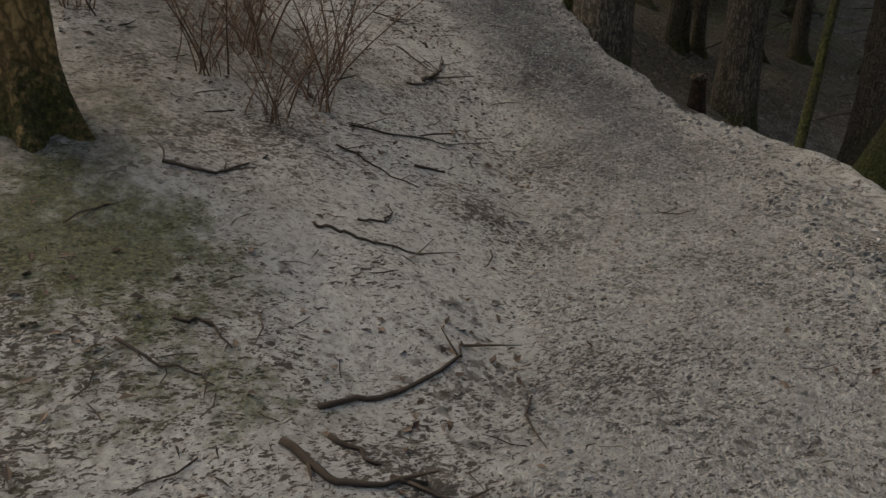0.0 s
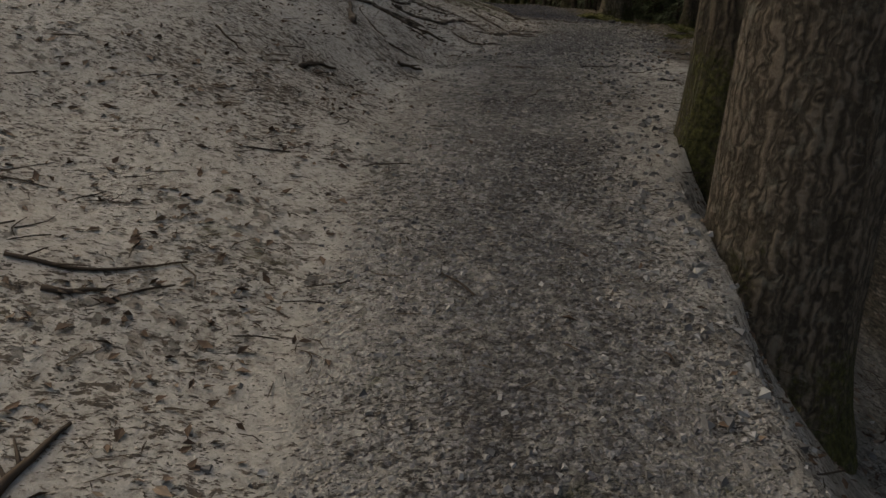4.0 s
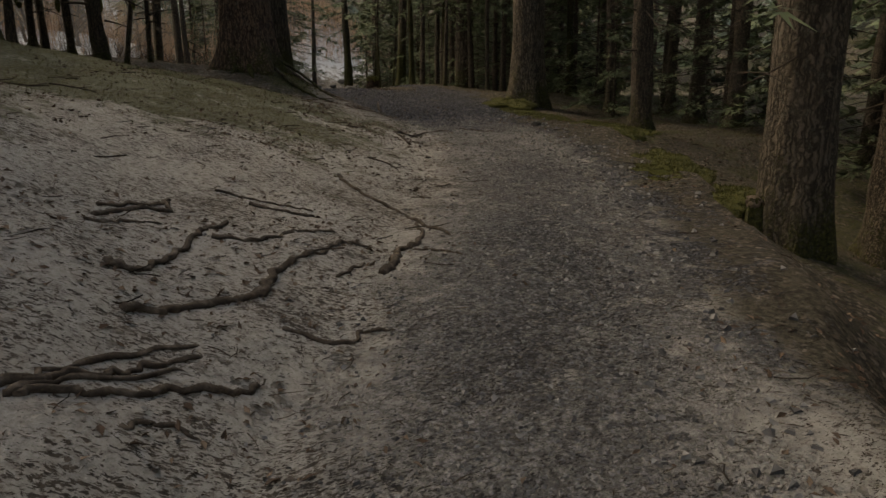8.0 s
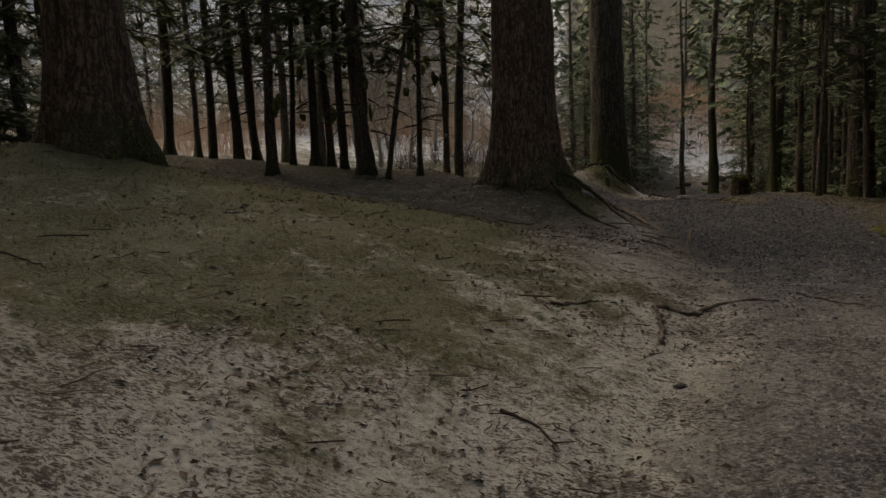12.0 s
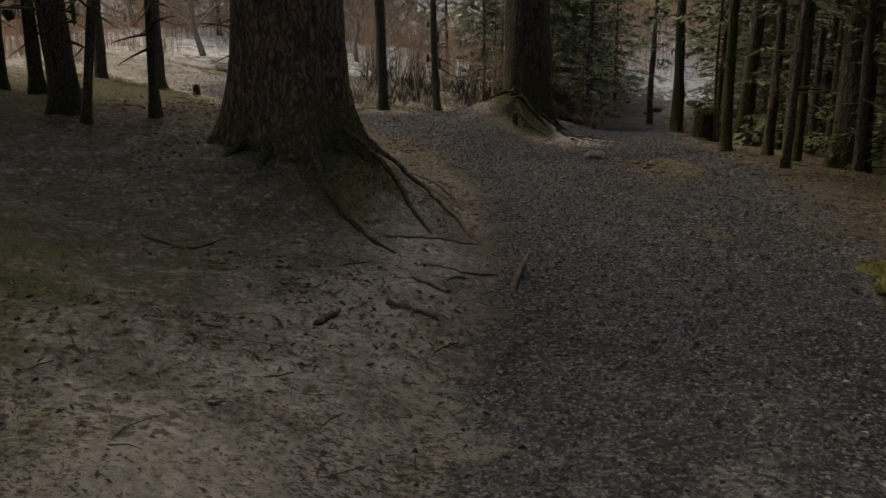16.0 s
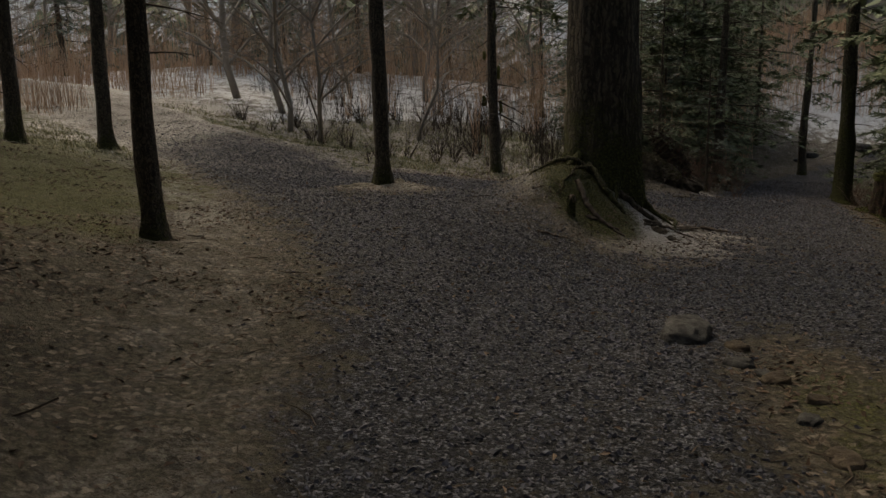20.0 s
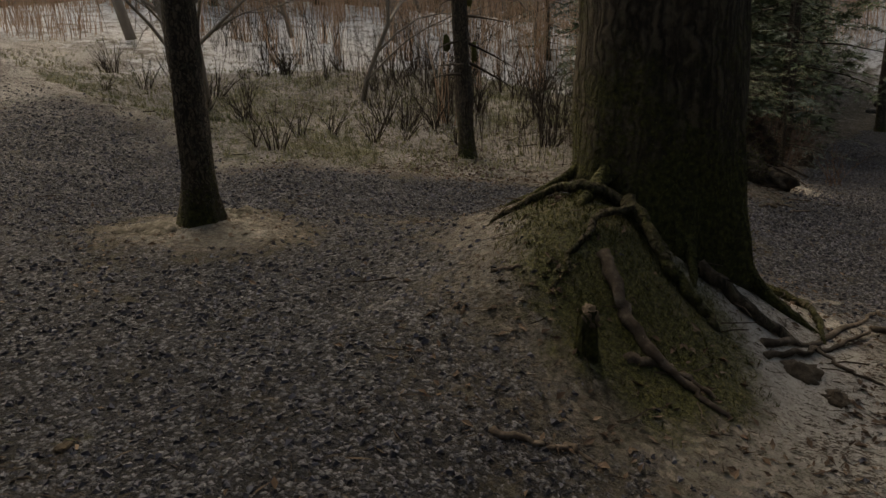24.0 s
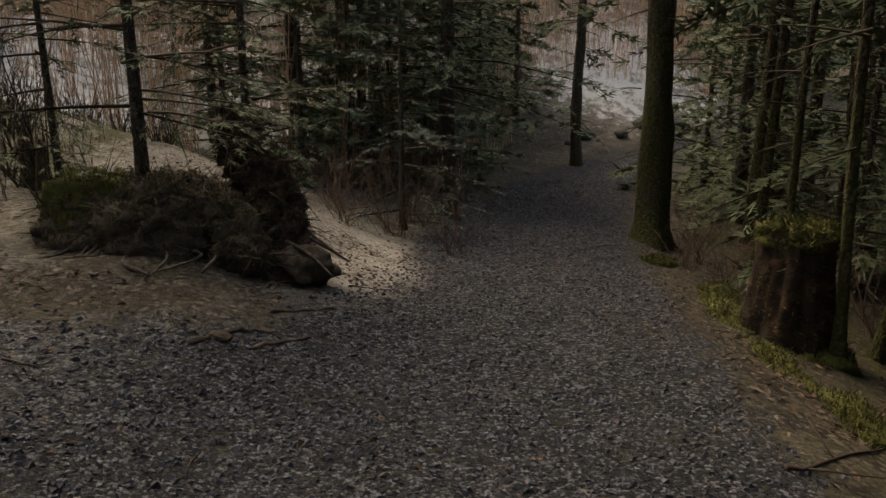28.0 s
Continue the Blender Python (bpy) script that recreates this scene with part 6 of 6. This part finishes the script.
limb = part("broken_limb", tube(smooth_nodes([(-5.5, -2.5, 3.6), (-5.35, -2.55, 3.72), (-5.2, -2.6, 3.86), (-5.05, -2.6, 3.92)], 4), np.linspace(.06, .035, 13), 8, .2, 192), ROTTEN)
tagged(limb, "reddish torn limb stub on the old tree", "branch")
limb = part("broken_limb", tube(smooth_nodes([(-5.34, -2.55, 3.7), (-5.28, -2.58, 3.45), (-5.22, -2.6, 3.15)], 4), np.linspace(.04, .02, 9), 8, .2, 193), ROTTEN)
tagged(limb, "reddish splinter hanging from the torn limb", "branch")
# the cut post at the bank
post = part("post", tube(np.array([(-2.36, -7.58, .1), (-2.36, -7.55, .45), (-2.37, -7.51, .80)]), np.array([.05, .05, .045]), 12, .06, 194), DEADWOOD)
tagged(post, "pale cut wooden post leaning at the bank", "post")


# ---- loose litter, past counting ----
def stone_shape(seed):
    """A chip: three-cornered foot and top, both uneven."""
    rng = np.random.default_rng(seed)
    a = np.array([.3, 2.3, 4.4]) + rng.normal(0, .3, 3)
    low = np.stack([1.2 * np.cos(a), .85 * np.sin(a), [-.5] * 3], -1)
    top = np.stack([.85 * np.cos(a + .15), .6 * np.sin(a + .15), .38 + rng.normal(0, .14, 3)], -1)
    return np.vstack([low, top]), np.array([(0, 1, 4), (0, 4, 3), (1, 2, 5), (1, 5, 4), (2, 0, 3), (2, 3, 5), (3, 4, 5)])


def leaf_shape(seed):
    """A curled leaf, folded along its rib."""
    rng = np.random.default_rng(seed)
    c = rng.uniform(.15, .5)
    v = np.array([(-1, 0, 0), (-.1, .45, c), (1, 0, .12), (-.05, -.42, c * .9), (.05, 0, .02)], float)
    v += rng.normal(0, .08, v.shape)
    return v, np.array([(0, 4, 1), (4, 2, 1), (0, 3, 4), (3, 2, 4)])


def twig_shape(seed):
    rng = np.random.default_rng(seed)
    b = rng.normal(0, .2)
    v = np.array([(-1, 0, .02), (0, b + .07, .10), (1, .02, .03), (0, b - .07, .04)], float)
    return v, np.array([(0, 3, 1), (1, 3, 2)])


def blade_shape(seed, n=5):
    rng = np.random.default_rng(seed)
    vs, fs = [], []
    for k in range(n):
        a, ln, o = rng.uniform(0, 6.3), rng.uniform(.6, 1.1), rng.uniform(.1, .7)
        d, s = np.array([math.cos(a), math.sin(a), 0]), np.array([-math.sin(a), math.cos(a), 0]) * .05
        b = rng.normal(0, .15, 3) * np.array([1, 1, 0])
        vs += [b - s, b + s, b + d * o * .4 + s * .7 + np.array([0, 0, ln * .6]), b + d * o * .4 - s * .7 + np.array([0, 0, ln * .6]), b + d * o + np.array([0, 0, ln])]
        fs += [(5 * k, 5 * k + 1, 5 * k + 2), (5 * k, 5 * k + 2, 5 * k + 3), (5 * k + 3, 5 * k + 2, 5 * k + 4)]
    return np.array(vs), np.array(fs)


WALKED = np.vstack([TRAIL_LINE[:, :2], BRANCH_LINE[:56, :2], LOOP_LINE[:, :2]])


def strewn(n, seed, keep, box=(-12, -18, 9.5, 33), wide=2.6):
    """Places on the ground, thick beside the walked line and thin away from it."""
    rng = np.random.default_rng(seed)
    k = rng.integers(0, len(WALKED), n)
    off = rng.normal(0, wide, (n, 2))
    x, y = WALKED[k, 0] + off[:, 0], WALKED[k, 1] + off[:, 1]
    ok = (x > box[0]) & (x < box[2]) & (y > box[1]) & (y < box[3])
    x, y = x[ok], y[ok]
    gravel, moss, snow, pale = masks(x, y)
    ok = keep(rng.uniform(0, 1, len(x)), gravel, moss, snow, pale, x, y)
    return x[ok], y[ok], rng


x, y, rng = strewn(105000, 51, lambda u, g, m, s, p, X, Y: u < (g * g * .95 + .012) * ease(Y, 1, 6), wide=1.5)
size = .010 + .018 * rng.beta(1.5, 3.2, len(x))
scatter("gravel", [stone_shape(k) for k in range(6)], np.stack([x, y, lie(x, y) + size * .1], -1), size, frames_from(len(x), rng, .35), STONE, "loose grey crushed stone on the trail", "gravel", 1)
x, y, rng = strewn(90000, 55, lambda u, g, m, s, p, X, Y: u < (g * g * .8 + .02) * (1 - ease(Y, 1, 6)) * (.4 + .6 * ease(lattice(X / .9, Y / .9, 35), -.5, .4)), wide=1.4)
size = (.008 + .016 * rng.beta(1.4, 3.5, len(x))) * (1 + .9 * ease(-ground_parts(x, y)[2], .2, .9))
scatter("frosted_gravel", [stone_shape(k) for k in range(6)], np.stack([x, y, lie(x, y) + size * .15], -1), size, frames_from(len(x), rng, .35), STONE_FROST, "frost-dusted crushed stone on the trail", "gravel", 1)
x, y, rng = strewn(165000, 52, lambda u, g, m, s, p, X, Y: u < (1 - g * .93) * (.10 + .90 * ease(lattice((X + .7 * Y) / 1.5, (Y - .7 * X) / 1.5, 31) + .8 * lattice((X - .5 * Y) / .4, (Y + .5 * X) / .4, 32), -.1, .6)) * (.6 + .4 * ease(Y, -6, 0)), wide=3.0)
size = .012 + .026 * rng.beta(2, 3, len(x))
scatter("fallen_leaves", [leaf_shape(k) for k in range(5)], np.stack([x, y, lie(x, y) + .004], -1), size, frames_from(len(x), rng, .3), LEAF, "brown curled fallen leaves", "leaf litter", 2)
x, y, rng = strewn(300000, 53, lambda u, g, m, s, p, X, Y: u < (1 - g * .72) * (.12 + .88 * ease(lattice(X / .8, Y / .8, 33) + .6 * lattice(X / .27, Y / .27, 34), -.35, .7)))
size = .010 + .075 * rng.beta(1.1, 5, len(x))
scatter("twig_litter", [twig_shape(k) for k in range(4)], np.stack([x, y, lie(x, y) + .003], -1), size, frames_from(len(x), rng, .08), TWIG, "dark broken twigs and needles on the ground", "twigs", 3)
rng = np.random.default_rng(57)
x, y = np.concatenate([rng.uniform(-9, 1.8, 15000), rng.uniform(2.2, 9, 11000), rng.normal(1.45, .5, 5000), rng.normal(-.4, .5, 3500)]), np.concatenate([rng.uniform(-2.5, 8, 15000), rng.uniform(-4, 27, 11000), rng.normal(16.35, .5, 5000), rng.normal(7.4, .45, 3500)])
_, moss, _, _ = masks(x, y)
ok = rng.uniform(0, 1, len(x)) < moss * 1.1
x, y = x[ok], y[ok]
size = .02 + .035 * rng.beta(2, 4, len(x))
scatter("moss_and_grass", [blade_shape(k, 3) for k in range(4)], np.stack([x, y, lie(x, y) - .005], -1), size, frames_from(len(x), rng, .3), MOSS, "short moss and thin grass tufts", "moss", 4)
x, y = rng.uniform(-9, .8, 14000), rng.uniform(17, 27, 14000)
edge = -.55 * x + .83 * y
gravel, moss, snow, _ = masks(x, y)
ok = (rng.uniform(0, 1, len(x)) < ease(edge, 16.5, 18.5) * (1 - .8 * ease(edge, 22.5, 25))) & (gravel < .3)
x, y = x[ok], y[ok]
size = .04 + .07 * rng.beta(2, 4, len(x))
scatter("meadow_grass", [blade_shape(k, 4) for k in range(8, 12)], np.stack([x, y, lie(x, y) - .005], -1), size, frames_from(len(x), rng, .2), GRASS, "yellow-green winter grass at the clearing's edge", "grass", 6)
x, y, rng = strewn(15000, 58, lambda u, g, m, s, p, X, Y: u < (1 - g * .92) * (.25 + .75 * ease(lattice(X / 1.1, Y / 1.1, 61), -.2, .5)) * (1 - .6 * ease(Y, 0, 4)))
size = .05 + .19 * rng.beta(1.1, 4.5, len(x))
bent = [tube(np.stack([np.linspace(-1, 1, 4), .14 * np.sin(np.arange(4) * 2.0 + k), .04 + .035 * np.cos(np.arange(4) * 1.7 + k)], -1), np.array([.03, .035, .026, .012]), 3, close=False) for k in range(6)]
scatter("fallen_twigs", bent, np.stack([x, y, lie(x, y) + .004], -1), size, frames_from(len(x), rng, .05), TWIG, "thin bare fallen twigs on the forest floor", "twigs", 7)
